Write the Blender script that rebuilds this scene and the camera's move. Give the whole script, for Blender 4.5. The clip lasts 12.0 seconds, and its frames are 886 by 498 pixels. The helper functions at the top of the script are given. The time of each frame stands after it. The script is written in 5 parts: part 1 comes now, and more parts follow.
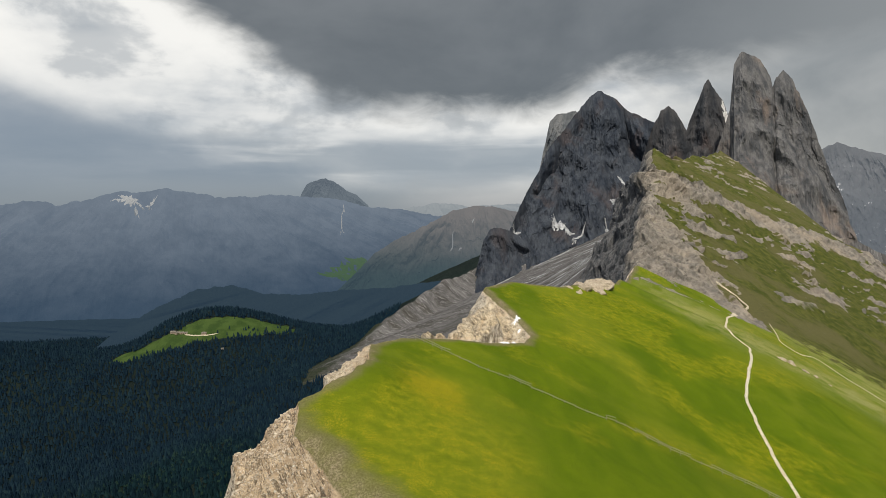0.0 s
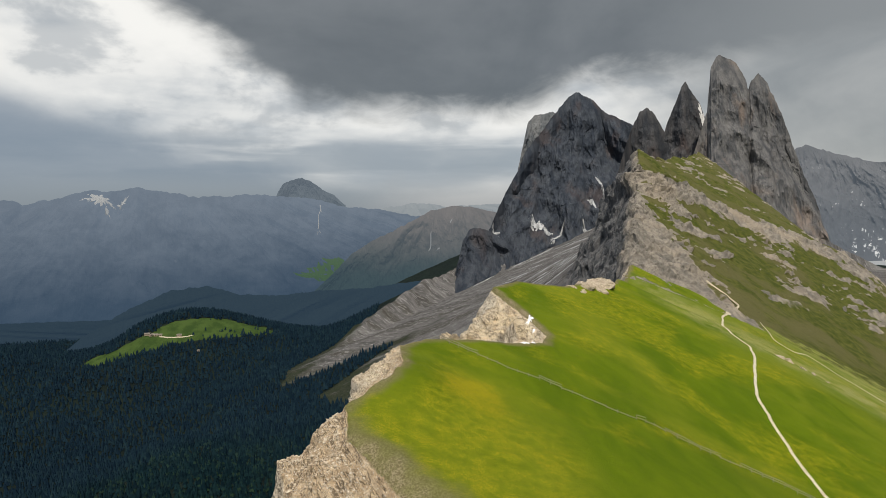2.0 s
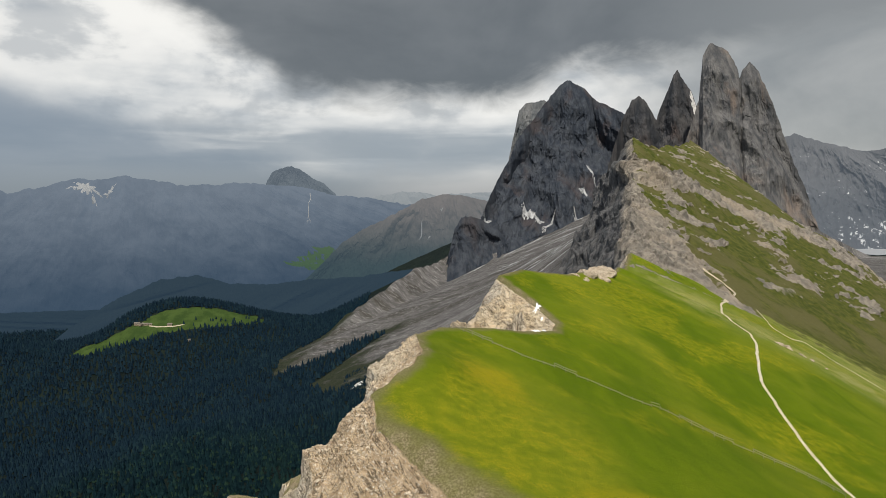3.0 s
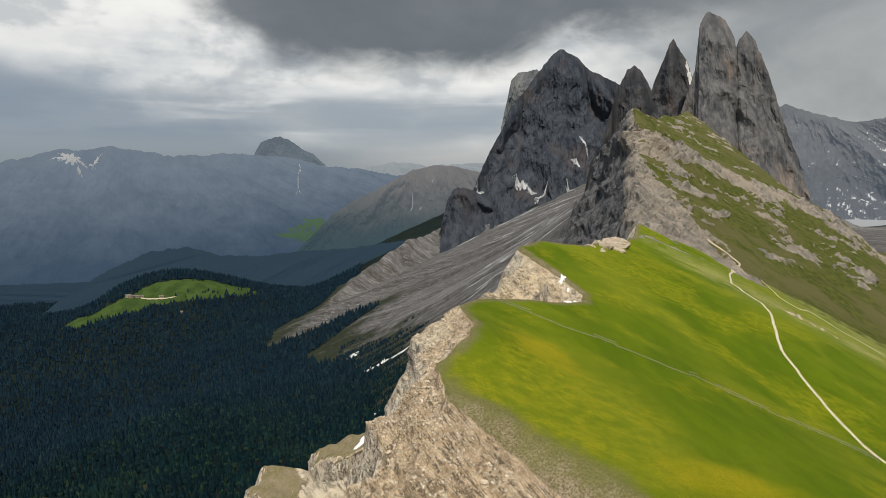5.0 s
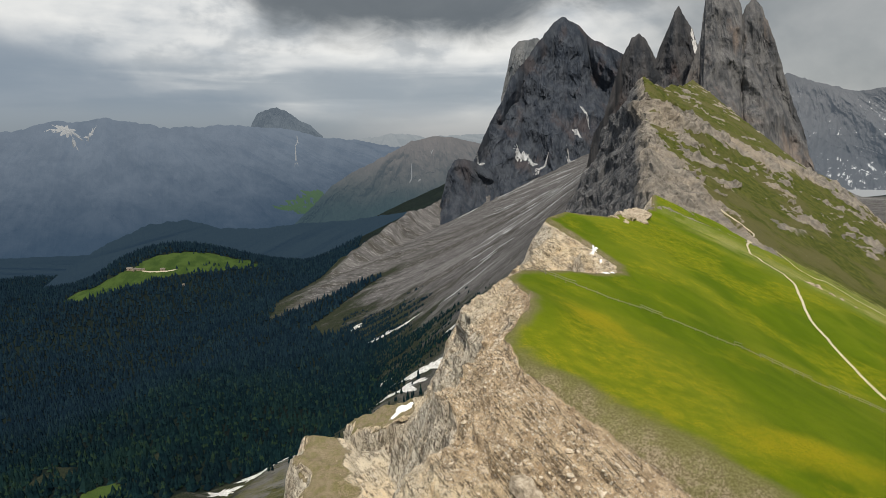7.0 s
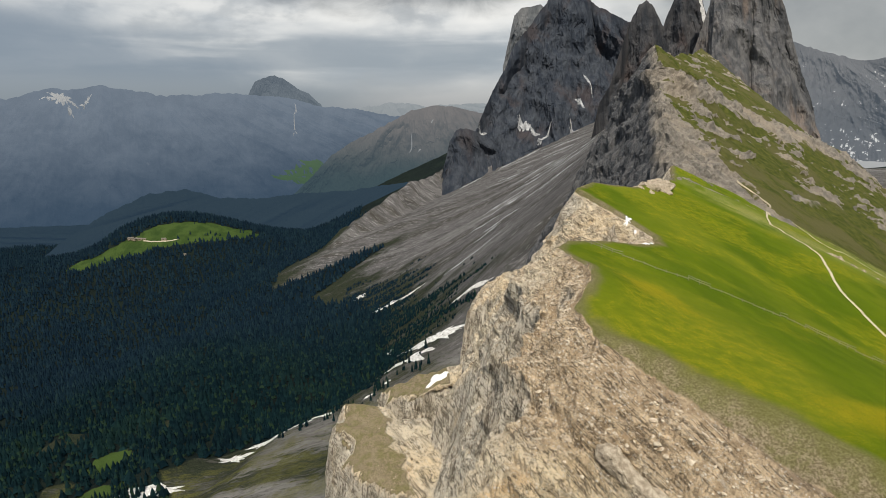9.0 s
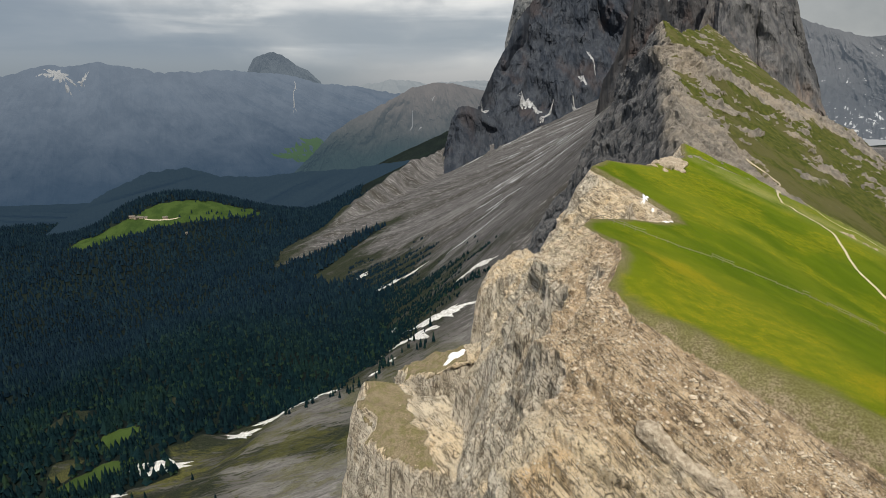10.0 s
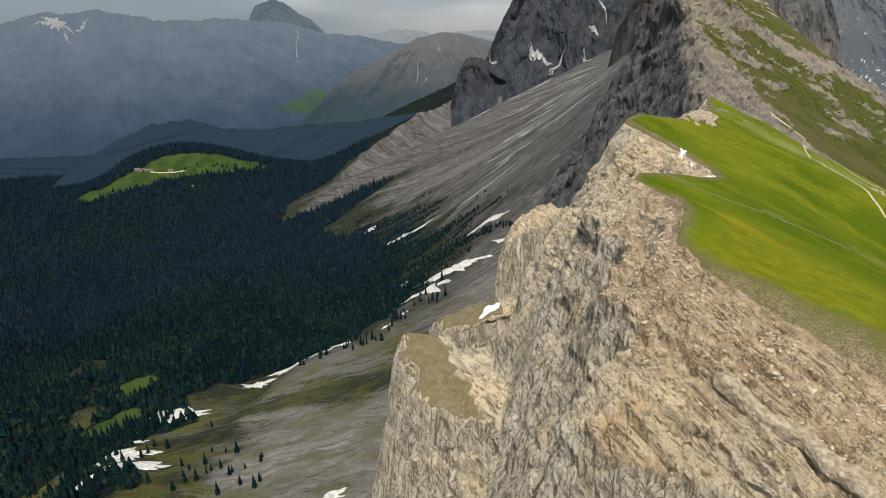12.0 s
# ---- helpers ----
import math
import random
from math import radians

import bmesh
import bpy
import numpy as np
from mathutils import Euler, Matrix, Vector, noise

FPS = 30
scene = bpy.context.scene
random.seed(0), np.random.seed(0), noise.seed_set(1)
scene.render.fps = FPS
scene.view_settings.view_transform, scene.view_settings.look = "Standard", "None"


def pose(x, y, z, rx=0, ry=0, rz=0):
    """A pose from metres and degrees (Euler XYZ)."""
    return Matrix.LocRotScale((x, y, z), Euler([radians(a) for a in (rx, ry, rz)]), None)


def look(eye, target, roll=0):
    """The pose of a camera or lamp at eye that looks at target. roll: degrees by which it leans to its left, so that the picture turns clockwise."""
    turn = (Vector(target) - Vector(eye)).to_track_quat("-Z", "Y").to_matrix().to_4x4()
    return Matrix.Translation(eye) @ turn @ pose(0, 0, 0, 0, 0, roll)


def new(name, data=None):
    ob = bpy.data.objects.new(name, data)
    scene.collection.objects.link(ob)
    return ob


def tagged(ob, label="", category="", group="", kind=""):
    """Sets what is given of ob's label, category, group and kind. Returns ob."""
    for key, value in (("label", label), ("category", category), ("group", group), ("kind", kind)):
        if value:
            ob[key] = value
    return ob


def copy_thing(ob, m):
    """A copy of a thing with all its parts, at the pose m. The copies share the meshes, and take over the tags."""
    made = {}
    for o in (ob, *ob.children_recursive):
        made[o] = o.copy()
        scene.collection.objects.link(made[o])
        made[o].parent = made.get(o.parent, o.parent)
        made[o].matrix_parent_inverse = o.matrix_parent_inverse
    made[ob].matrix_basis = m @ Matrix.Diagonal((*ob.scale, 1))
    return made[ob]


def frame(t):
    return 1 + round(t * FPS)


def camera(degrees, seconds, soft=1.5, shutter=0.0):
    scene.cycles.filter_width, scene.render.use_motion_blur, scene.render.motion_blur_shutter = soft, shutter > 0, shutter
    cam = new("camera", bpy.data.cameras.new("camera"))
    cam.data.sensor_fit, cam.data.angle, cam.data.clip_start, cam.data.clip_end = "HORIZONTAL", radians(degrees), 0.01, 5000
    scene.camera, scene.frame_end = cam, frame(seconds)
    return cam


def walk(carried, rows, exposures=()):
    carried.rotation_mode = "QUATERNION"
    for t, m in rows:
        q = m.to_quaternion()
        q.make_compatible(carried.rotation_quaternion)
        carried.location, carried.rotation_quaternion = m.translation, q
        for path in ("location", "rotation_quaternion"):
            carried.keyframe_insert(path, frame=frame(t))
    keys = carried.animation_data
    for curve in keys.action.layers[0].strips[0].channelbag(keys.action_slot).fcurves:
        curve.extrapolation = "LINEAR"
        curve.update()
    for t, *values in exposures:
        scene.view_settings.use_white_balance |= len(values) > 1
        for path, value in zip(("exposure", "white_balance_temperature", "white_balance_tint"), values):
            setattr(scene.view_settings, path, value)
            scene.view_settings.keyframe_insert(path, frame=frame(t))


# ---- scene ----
cam = camera(73.6, 12.0, soft=0.85)
PATH = [
    (0, (1.716, 12.146, 0.243), (1.723, 14.142, 0.11), -1.1),
    (0.5, (-1.13, 12.826, 0.245), (-1.102, 14.822, 0.111), -1.1),
    (1, (-3.927, 13.5, 0.21), (-3.879, 15.495, 0.076), -1.0),
    (1.5, (-6.681, 14.144, 0.143), (-6.614, 16.139, 0.01), -1.0),
    (2, (-9.34, 14.75, 0.047), (-9.253, 16.744, -0.087), -1.0),
    (2.5, (-11.966, 15.353, -0.005), (-11.862, 17.344, -0.154), -1.0),
    (3, (-14.628, 15.839, -0.045), (-14.508, 17.828, -0.218), -1.0),
    (5, (-25.367, 17.714, 0.029), (-25.214, 19.69, -0.241), -1.0),
    (5.5, (-27.967, 18.024, 0.005), (-27.812, 19.996, -0.288), -1.1),
    (6, (-30.534, 18.298, 0.009), (-30.378, 20.267, -0.309), -1.1),
    (6.5, (-33.118, 18.663, 0.075), (-32.96, 20.628, -0.265), -1.2),
    (7, (-35.663, 19.065, 0.118), (-35.505, 21.025, -0.246), -1.2),
    (9, (-45.988, 20.756, 0.008), (-45.828, 22.695, -0.453), -1.0),
    (9.5, (-48.475, 21.145, -0.025), (-48.315, 23.076, -0.521), -1.0),
    (10, (-50.872, 21.452, -0.092), (-50.715, 23.374, -0.623), -1.0),
    (10.5, (-53.175, 21.696, -0.147), (-53.027, 23.608, -0.715), -0.9),
    (11, (-55.527, 21.901, -0.212), (-55.385, 23.803, -0.816), -0.8),
    (11.5, (-57.823, 22.152, -0.234), (-57.684, 24.041, -0.874), -0.8),
    (12, (-60.118, 22.446, -0.244), (-59.979, 24.323, -0.921), -0.8),
]
walk(cam, [(t, look(eye, target, roll)) for t, eye, target, roll in PATH])

# ---- sky and sun ----
SUN_DIR = Vector((0.0, -0.48, 0.88)).normalized()      # towards the sun
SUN_ELEV = math.asin(SUN_DIR.z)
SUN_ROT = math.atan2(SUN_DIR.x, SUN_DIR.y)


def link(nt, a, b):
    nt.links.new(a, b)


def node(nt, kind, **ins):
    """A node; ins: values or sockets by input name (spaces as _) or index (i0, i1)."""
    n = nt.nodes.new(kind)
    for k, v in ins.items():
        if k[0] == "i" and k[1:].isdigit():
            s = n.inputs[int(k[1:])]
        else:
            s = n.inputs[k.replace("_", " ")]
        if isinstance(v, bpy.types.NodeSocket):
            nt.links.new(v, s)
        else:
            s.default_value = v
    return n


def math_n(nt, op, a, b=0.0, c=0.0):
    n = node(nt, "ShaderNodeMath", i0=a, i1=b, i2=c)
    n.operation = op
    return n.outputs[0]


def mixc(nt, fac, a, b, blend="MIX"):
    n = nt.nodes.new("ShaderNodeMix")
    n.data_type, n.blend_type, n.clamp_factor = "RGBA", blend, True
    for k, v in ((0, fac), (6, a), (7, b)):
        if isinstance(v, bpy.types.NodeSocket):
            nt.links.new(v, n.inputs[k])
        else:
            n.inputs[k].default_value = v
    return n.outputs[2]


def step(nt, v, lo, hi):
    n = node(nt, "ShaderNodeMapRange", i0=v, i1=lo, i2=hi, i3=0.0, i4=1.0)
    n.interpolation_type = "SMOOTHSTEP"
    return n.outputs[0]


def noise_n(nt, vec, scale, detail=5.0, rough=0.55, dist=0.0):
    return node(nt, "ShaderNodeTexNoise", Vector=vec, Scale=scale, Detail=detail, Roughness=rough, Distortion=dist).outputs[0]


def stretched(nt, vec, sx, sy, sz, rz=0.0, rx=0.0):
    return node(nt, "ShaderNodeMapping", Vector=vec, Rotation=(rx, 0, rz), Scale=(sx, sy, sz)).outputs[0]


def along_dir(nt, vec, direction, sx, sy, sz):
    """Coordinates turned so that the direction is the first axis, then scaled."""
    x, y, z = direction
    flat = node(nt, "ShaderNodeMapping", Vector=vec, Rotation=(0, 0, -math.atan2(y, x))).outputs[0]
    level = node(nt, "ShaderNodeMapping", Vector=flat, Rotation=(0, math.atan2(z, math.hypot(x, y)), 0)).outputs[0]
    return node(nt, "ShaderNodeMapping", Vector=level, Scale=(sx, sy, sz)).outputs[0]


def rgb(r, g, b):
    return (r, g, b, 1.0)


def build_world():
    """A broken storm sky: a dark cloud deck overhead, a bright gap under it and grey-blue haze at the horizon."""
    w = bpy.data.worlds.new("sky")
    w.use_nodes = True
    nt = w.node_tree
    nt.nodes.clear()
    tc = node(nt, "ShaderNodeTexCoord")
    d = tc.outputs["Generated"]
    sep = node(nt, "ShaderNodeSeparateXYZ", Vector=d)
    x, y, z = sep.outputs
    flat = stretched(nt, d, 1.0, 1.0, 1.9)
    big = noise_n(nt, flat, 2.3, 6, 0.55, 0.2)
    mid = noise_n(nt, flat, 3.4, 7, 0.52, 0.35)
    streak = noise_n(nt, stretched(nt, d, 1.0, 1.0, 4.2), 2.6, 5, 0.5, 0.25)
    # bright billows with blue-grey gaps
    base = mixc(nt, step(nt, streak, 0.36, 0.60), rgb(0.39, 0.435, 0.48), rgb(0.80, 0.80, 0.78))
    curl = noise_n(nt, flat, 7.0, 8, 0.56, 0.15)
    puff = math_n(nt, "ADD", math_n(nt, "ADD", math_n(nt, "MULTIPLY", mid, 0.65), math_n(nt, "MULTIPLY", curl, 0.35)), math_n(nt, "MULTIPLY", z, 0.9))
    base = mixc(nt, step(nt, puff, 0.54, 0.78), base, rgb(0.97, 0.955, 0.91))
    hollow = math_n(nt, "MULTIPLY", step(nt, curl, 0.50, 0.38), step(nt, mid, 0.56, 0.44))
    base = mixc(nt, math_n(nt, "MULTIPLY", hollow, 0.55), base, rgb(0.40, 0.43, 0.455))
    # long grey bars low in the gap
    bars = noise_n(nt, stretched(nt, d, 1.0, 1.0, 9.0), 2.2, 5, 0.5, 0.2)
    low_bar = math_n(nt, "MULTIPLY", step(nt, z, 0.135, 0.10), step(nt, z, 0.03, 0.07))
    base = mixc(nt, math_n(nt, "MULTIPLY", math_n(nt, "MULTIPLY", low_bar, step(nt, bars, 0.42, 0.58)), 0.8), base, rgb(0.30, 0.345, 0.39))
    # grey to the right and low on the left
    right = step(nt, math_n(nt, "ADD", x, math_n(nt, "MULTIPLY", big, 0.3)), 0.45, 0.66)
    base = mixc(nt, right, base, mixc(nt, step(nt, mid, 0.35, 0.65), rgb(0.25, 0.27, 0.28), rgb(0.42, 0.43, 0.425)))
    lowleft = math_n(nt, "SUBTRACT", math_n(nt, "MULTIPLY", x, -0.32), z)
    lowleft = step(nt, math_n(nt, "ADD", lowleft, math_n(nt, "MULTIPLY", math_n(nt, "SUBTRACT", mid, 0.5), 0.25)), -0.04, 0.06)
    base = mixc(nt, math_n(nt, "MULTIPLY", lowleft, 0.88), base, rgb(0.22, 0.272, 0.335))
    # the dark deck: its lower edge is lowest ahead
    edge = math_n(nt, "ADD", 0.146, math_n(nt, "MULTIPLY", math_n(nt, "MAXIMUM", math_n(nt, "SUBTRACT", -0.17, x), 0.0), 0.75))
    edge = math_n(nt, "ADD", edge, math_n(nt, "MULTIPLY", math_n(nt, "MAXIMUM", math_n(nt, "SUBTRACT", x, 0.10), 0.0), 0.12))
    over = math_n(nt, "SUBTRACT", z, edge)
    wisp = noise_n(nt, flat, 9.0, 8, 0.6, 0.6)
    over = math_n(nt, "ADD", over, math_n(nt, "MULTIPLY", math_n(nt, "SUBTRACT", mid, 0.5), 0.13))
    over = math_n(nt, "ADD", over, math_n(nt, "MULTIPLY", math_n(nt, "SUBTRACT", wisp, 0.5), 0.07))
    deck_col = mixc(nt, step(nt, big, 0.35, 0.7), rgb(0.125, 0.14, 0.15), rgb(0.20, 0.215, 0.225))
    deck_col = mixc(nt, step(nt, x, 0.25, 0.6), deck_col, rgb(0.26, 0.275, 0.28))
    base = mixc(nt, step(nt, over, -0.02, 0.05), base, deck_col)
    # haze at the horizon
    haze = mixc(nt, step(nt, x, -0.18, 0.12), rgb(0.235, 0.275, 0.31), rgb(0.43, 0.44, 0.445))
    base = mixc(nt, step(nt, z, 0.075, 0.0), base, haze)
    # overhead and behind: the broken deck goes on
    top = step(nt, z, 0.42, 0.65)
    base = mixc(nt, top, base, mixc(nt, step(nt, mid, 0.4, 0.6), rgb(0.26, 0.31, 0.38), rgb(0.68, 0.75, 0.84)))
    sky = node(nt, "ShaderNodeTexSky")
    sky.sky_type, sky.sun_disc, sky.sun_elevation, sky.sun_rotation = "NISHITA", False, SUN_ELEV, SUN_ROT
    bg_sky = node(nt, "ShaderNodeBackground", Color=sky.outputs[0], Strength=0.10)
    bg_cloud = node(nt, "ShaderNodeBackground", Color=base, Strength=1.0)
    mix = node(nt, "ShaderNodeMixShader", i0=0.94, i1=bg_sky.outputs[0], i2=bg_cloud.outputs[0])
    out = node(nt, "ShaderNodeOutputWorld")
    link(nt, mix.outputs[0], out.inputs[0])
    scene.world = w


build_world()
sun_data = bpy.data.lights.new("sun", "SUN")
sun_data.energy, sun_data.angle, sun_data.color = 4.2, radians(1.2), (1.0, 0.92, 0.79)
sun = new("sun", sun_data)
sun.matrix_world = look(SUN_DIR * 900, (0, 0, 0))

# ---- terrain arithmetic ----
_rs = np.random.RandomState(7)
PERM = np.tile(_rs.permutation(256), 3)
GRAD = _rs.normal(size=(256, 3))
GRAD /= np.linalg.norm(GRAD, axis=1)[:, None]


def gn(x, y, z):
    """Gradient noise, about -0.7 to 0.7."""
    x, y, z = np.broadcast_arrays(np.asarray(x, float), y, z)
    xi, yi, zi = np.floor(x).astype(int), np.floor(y).astype(int), np.floor(z).astype(int)
    fx, fy, fz = x - xi, y - yi, z - zi
    ux, uy, uz = (f * f * f * (f * (f * 6 - 15) + 10) for f in (fx, fy, fz))
    total = 0.0
    for a in (0, 1):
        wx = ux if a else 1 - ux
        px = PERM[(xi + a) & 255]
        for b in (0, 1):
            wy = uy if b else 1 - uy
            py = PERM[px + ((yi + b) & 255)]
            for c in (0, 1):
                wz = uz if c else 1 - uz
                g = GRAD[PERM[py + ((zi + c) & 255)]]
                total = total + wx * wy * wz * (g[..., 0] * (fx - a) + g[..., 1] * (fy - b) + g[..., 2] * (fz - c))
    return total * 1.5


def fbm(x, y, z, octaves=4, gain=0.5):
    total, amp = 0.0, 1.0
    for k in range(octaves):
        total = total + amp * gn(x * 2**k + 13.7 * k, y * 2**k, z * 2**k + 5.1 * k)
        amp *= gain
    return total


def ridged(x, y, z, octaves=4, gain=0.5):
    """Sharp crests, about 0 to 1."""
    total, amp, norm = 0.0, 1.0, 0.0
    for k in range(octaves):
        total = total + amp * (1 - np.abs(gn(x * 2**k + 9.2 * k, y * 2**k + 3.3 * k, z * 2**k)) * 2.0)
        norm += amp
        amp *= gain
    return total / norm


def smooth(a, b, v):
    t = np.clip((v - a) / (b - a), 0, 1)
    return t * t * (3 - 2 * t)


def smax(a, b, k):
    h = np.clip(0.5 + 0.5 * (a - b) / k, 0, 1)
    return b + (a - b) * h + k * h * (1 - h)


def smin(a, b, k):
    return -smax(-a, -b, k)


def facets(u, v, seed=0):
    """Broken rock: cells, each a tilted plane, about -1 to 1."""
    shape = np.shape(u)
    u, v = np.ravel(u), np.ravel(v)
    iu, iv = np.floor(u).astype(int), np.floor(v).astype(int)
    best, out = np.full(u.shape, 9.0), np.zeros_like(u)
    r = np.random.RandomState(seed + 100).uniform(-1, 1, (5, 256))
    for a in (-1, 0, 1):
        for b in (-1, 0, 1):
            h = PERM[PERM[(iu + a) & 255] + ((iv + b) & 255)]
            du, dv = u - (iu + a + 0.5 + 0.42 * r[0][h]), v - (iv + b + 0.5 + 0.42 * r[1][h])
            dd = du * du + dv * dv
            near = dd < best
            best = np.where(near, dd, best)
            out = np.where(near, 0.55 * r[2][h] + 0.8 * (du * r[3][h] + dv * r[4][h]), out)
    return out.reshape(shape)


# the crest of the ridge in plan, from behind the camera to the towers
CREST = np.array([(60, -40), (40, 20), (22, 46), (8, 66), (-2, 79), (-11, 87), (-18, 93), (-20.6, 100.5), (-14.6, 110.5), (-12, 120), (-13.5, 135),
                  (-8, 146), (2, 153), (14, 160), (24, 169), (28, 180), (26, 190), (21, 205), (17, 219), (28, 236), (50, 250),
                  (66, 268), (82, 288), (98, 315), (116, 355), (134, 400), (149, 436), (178, 510), (205, 580), (238, 667),
                  (300, 770), (420, 930), (560, 1170), (760, 1240), (1000, 1400)])


def south(x, y):
    """The grass side: a meadow near, a steep rocky slope beyond."""
    near = -36.2 - 0.2926 * x - 0.0157 * y + (-0.0625 * x * x + 0.0151 * x * y + 0.0357 * y * y) / 100
    near = near - 6.8 * np.exp(-(((x - 74) / 36) ** 2) - ((y - 134) / 50) ** 2) + 2.2 * np.exp(-(((x - 122) / 34) ** 2) - ((y - 228) / 40) ** 2)
    near = near + 2.8 * np.exp(-(((x + 13) / 11) ** 2) - ((y - 116) / 14) ** 2)
    ye = smin(y, 1150.0, 120.0)
    far = 6.0 - 0.5 * (x - 222) + 0.45 * (ye - 560) - 0.38 * smax(x - 520.0, 0.0, 60.0)
    z = near + (far - near) * smooth(300, 430, y + 0.15 * (x - 150))
    z = z + 0.5 * fbm(x / 30, y / 30, 0.7, 2)
    return smax(z, -150.0 - 0.03 * (x - 500), 40.0)


def flank(x, y):
    """The shaded side: scree falling to a wooded valley, with hills."""
    yy = np.clip(y, 100, 2400)
    x134 = 147 + (yy - 798) * 0.262
    k = np.clip(0.92 - (yy - 798) * 0.00062, 0.42, 0.95)
    scree = np.minimum(-134 + k * (x - x134), 20 - 0.4 * np.maximum(x - 700, 0))
    gentle = -345 + 0.33 * (x + 230) + 0.04 * (yy - 560)
    scree = scree + (np.minimum(gentle, scree + 60) - scree) * smooth(740, 540, yy)
    scree = np.maximum(scree, -900)
    floor = -345 - 0.13 * np.clip(y - 500, -400, 1500) - 0.22 * np.clip(-x - 300, 0, 2500)
    floor = floor + (28 + 34 * smooth(-220, -520, x)) * fbm(x / 420, y / 420, 1.5, 3) + (13 + 9 * smooth(-220, -420, x)) * fbm(x / 130, y / 130, 2.5, 3)
    floor = smax(floor, -860.0, 80.0)
    z = smax(scree, floor, 45.0)
    for cx, cy, top, rx, ry, turn in ((-790, 2060, -335, 520, 330, 0.2), (-1480, 1950, -425, 560, 380, 0.0)):
        dx, dy = x - cx, y - cy
        a, b = dx * math.cos(turn) + dy * math.sin(turn), -dx * math.sin(turn) + dy * math.cos(turn)
        g = np.exp(-((a / rx) ** 2 + (b / ry) ** 2) * 1.2)
        z = z + np.maximum(top - z, 0) * g
    # the brown spur below the massif
    for (ax, ay, az), (bx, by, bz) in (((300, 2040, -150), (150, 2000, -185)), ((150, 2000, -185), (10, 1930, -225)), ((10, 1930, -225), (-120, 1820, -290)), ((-120, 1820, -290), (-260, 1690, -390))):
        t = np.clip(((x - ax) * (bx - ax) + (y - ay) * (by - ay)) / ((bx - ax) ** 2 + (by - ay) ** 2), 0, 1)
        dist = np.hypot(x - ax - t * (bx - ax), y - ay - t * (by - ay))
        z = smax(z, az + t * (bz - az) - 0.75 * dist - 12 * ridged(x / 60, y / 60, 0.5, 2), 12.0)
    return z


def crest_of(x, y):
    """Signed distance to the crest (positive on the grass side) and the nearest place on it."""
    shape = np.shape(x)
    x, y = np.ravel(x), np.ravel(y)
    best, qx, qy = np.full(x.shape, 1e9), np.zeros_like(x), np.zeros_like(x)
    inside = np.zeros(x.shape, bool)
    ring = np.vstack([CREST, [(4000, 2500), (4000, -400), (60, -400)]])
    for i in range(len(ring)):
        (ax, ay), (bx, by) = ring[i], ring[(i + 1) % len(ring)]
        if i < len(CREST) - 1:
            t = np.clip(((x - ax) * (bx - ax) + (y - ay) * (by - ay)) / ((bx - ax) ** 2 + (by - ay) ** 2), 0, 1)
            cx, cy = ax + t * (bx - ax), ay + t * (by - ay)
            dd = np.hypot(x - cx, y - cy)
            near = dd < best
            best, qx, qy = np.where(near, dd, best), np.where(near, cx, qx), np.where(near, cy, qy)
        if ay != by:
            cross = ((ay > y) != (by > y)) & (x < (bx - ax) * (y - ay) / (by - ay) + ax)
            inside ^= cross
    return tuple(v.reshape(shape) for v in (np.where(inside, best, -best), qx, qy))


DROP_D = (0, 6, 13, 17, 22, 34, 44, 50, 64, 75, 140, 400)
DROP_OPEN = (0, 4.5, 9, 12, 17, 46, 80, 98, 128, 158, 260, 700)
DROP_WALL = (0, 9, 24, 32, 44, 68, 88, 100, 126, 150, 260, 700)
STEEP_D = (0, 6.5, 10.5, 14, 18, 25, 34.5, 44, 50, 64, 75, 140, 400)
DROP_STEEP = (0, 5, 6.5, 18, 32, 51, 70, 86, 100, 128, 158, 262, 700)

# shelves that stand before the cliff: rim in plan (counter-clockwise), a place on top, its slope to x and y, steepness of the sides
SHELVES = (
    (((-61, 151), (-55, 134), (-43, 128), (-28, 133), (-33, 149), (-50, 159), (-60, 160)), (-55, 154.7, -73.3), (-0.048, 0.176), 3.4),
    (((-51, 173), (-40, 169), (-26, 172), (-22, 180), (-40, 185), (-51, 180)), (-31, 176.5, -73.0), (0.31, -0.02), 3.2),
    (((1, 186), (10, 181), (17, 187), (19, 200), (15, 212), (6, 204)), (26, 190, -29.8), (0.43, 0.05), 2.2),
    (((-36, 146), (-27, 131), (-14, 136), (-7, 148), (-3, 165), (3, 186), (-2, 195), (-14, 191), (-25, 180)), (-18, 165, -51.1), (1.17, -0.38), 2.6),
    (((-13, 270), (2, 262), (14, 274), (8, 290), (-9, 288)), (-9, 278, -83.0), (0.5, 0.0), 3.0),
)


def outside(x, y, rim):
    """Distance from a convex rim in plan, negative within."""
    best = -1e9
    for (ax, ay), (bx, by) in zip(rim, rim[1:] + rim[:1]):
        best = np.maximum(best, ((x - ax) * (by - ay) - (y - ay) * (bx - ax)) / math.hypot(bx - ax, by - ay))
    return best


def shelf_at(x, y, k):
    """How far outside the ragged rim of a shelf, and the height of its top and sides."""
    rim, (px, py, pz), (gx, gy), steep = SHELVES[k]
    o = outside(x, y, rim) + 2.2 * fbm(x / 9, y / 9, 2.7 + k, 3)
    top = pz + gx * (x - px) + gy * (y - py) + 0.9 * fbm(x / 6, y / 6, 1.1, 2)
    return o, top - steep * np.maximum(o, 0) - 0.12 * np.maximum(o + 3, 0) ** 2


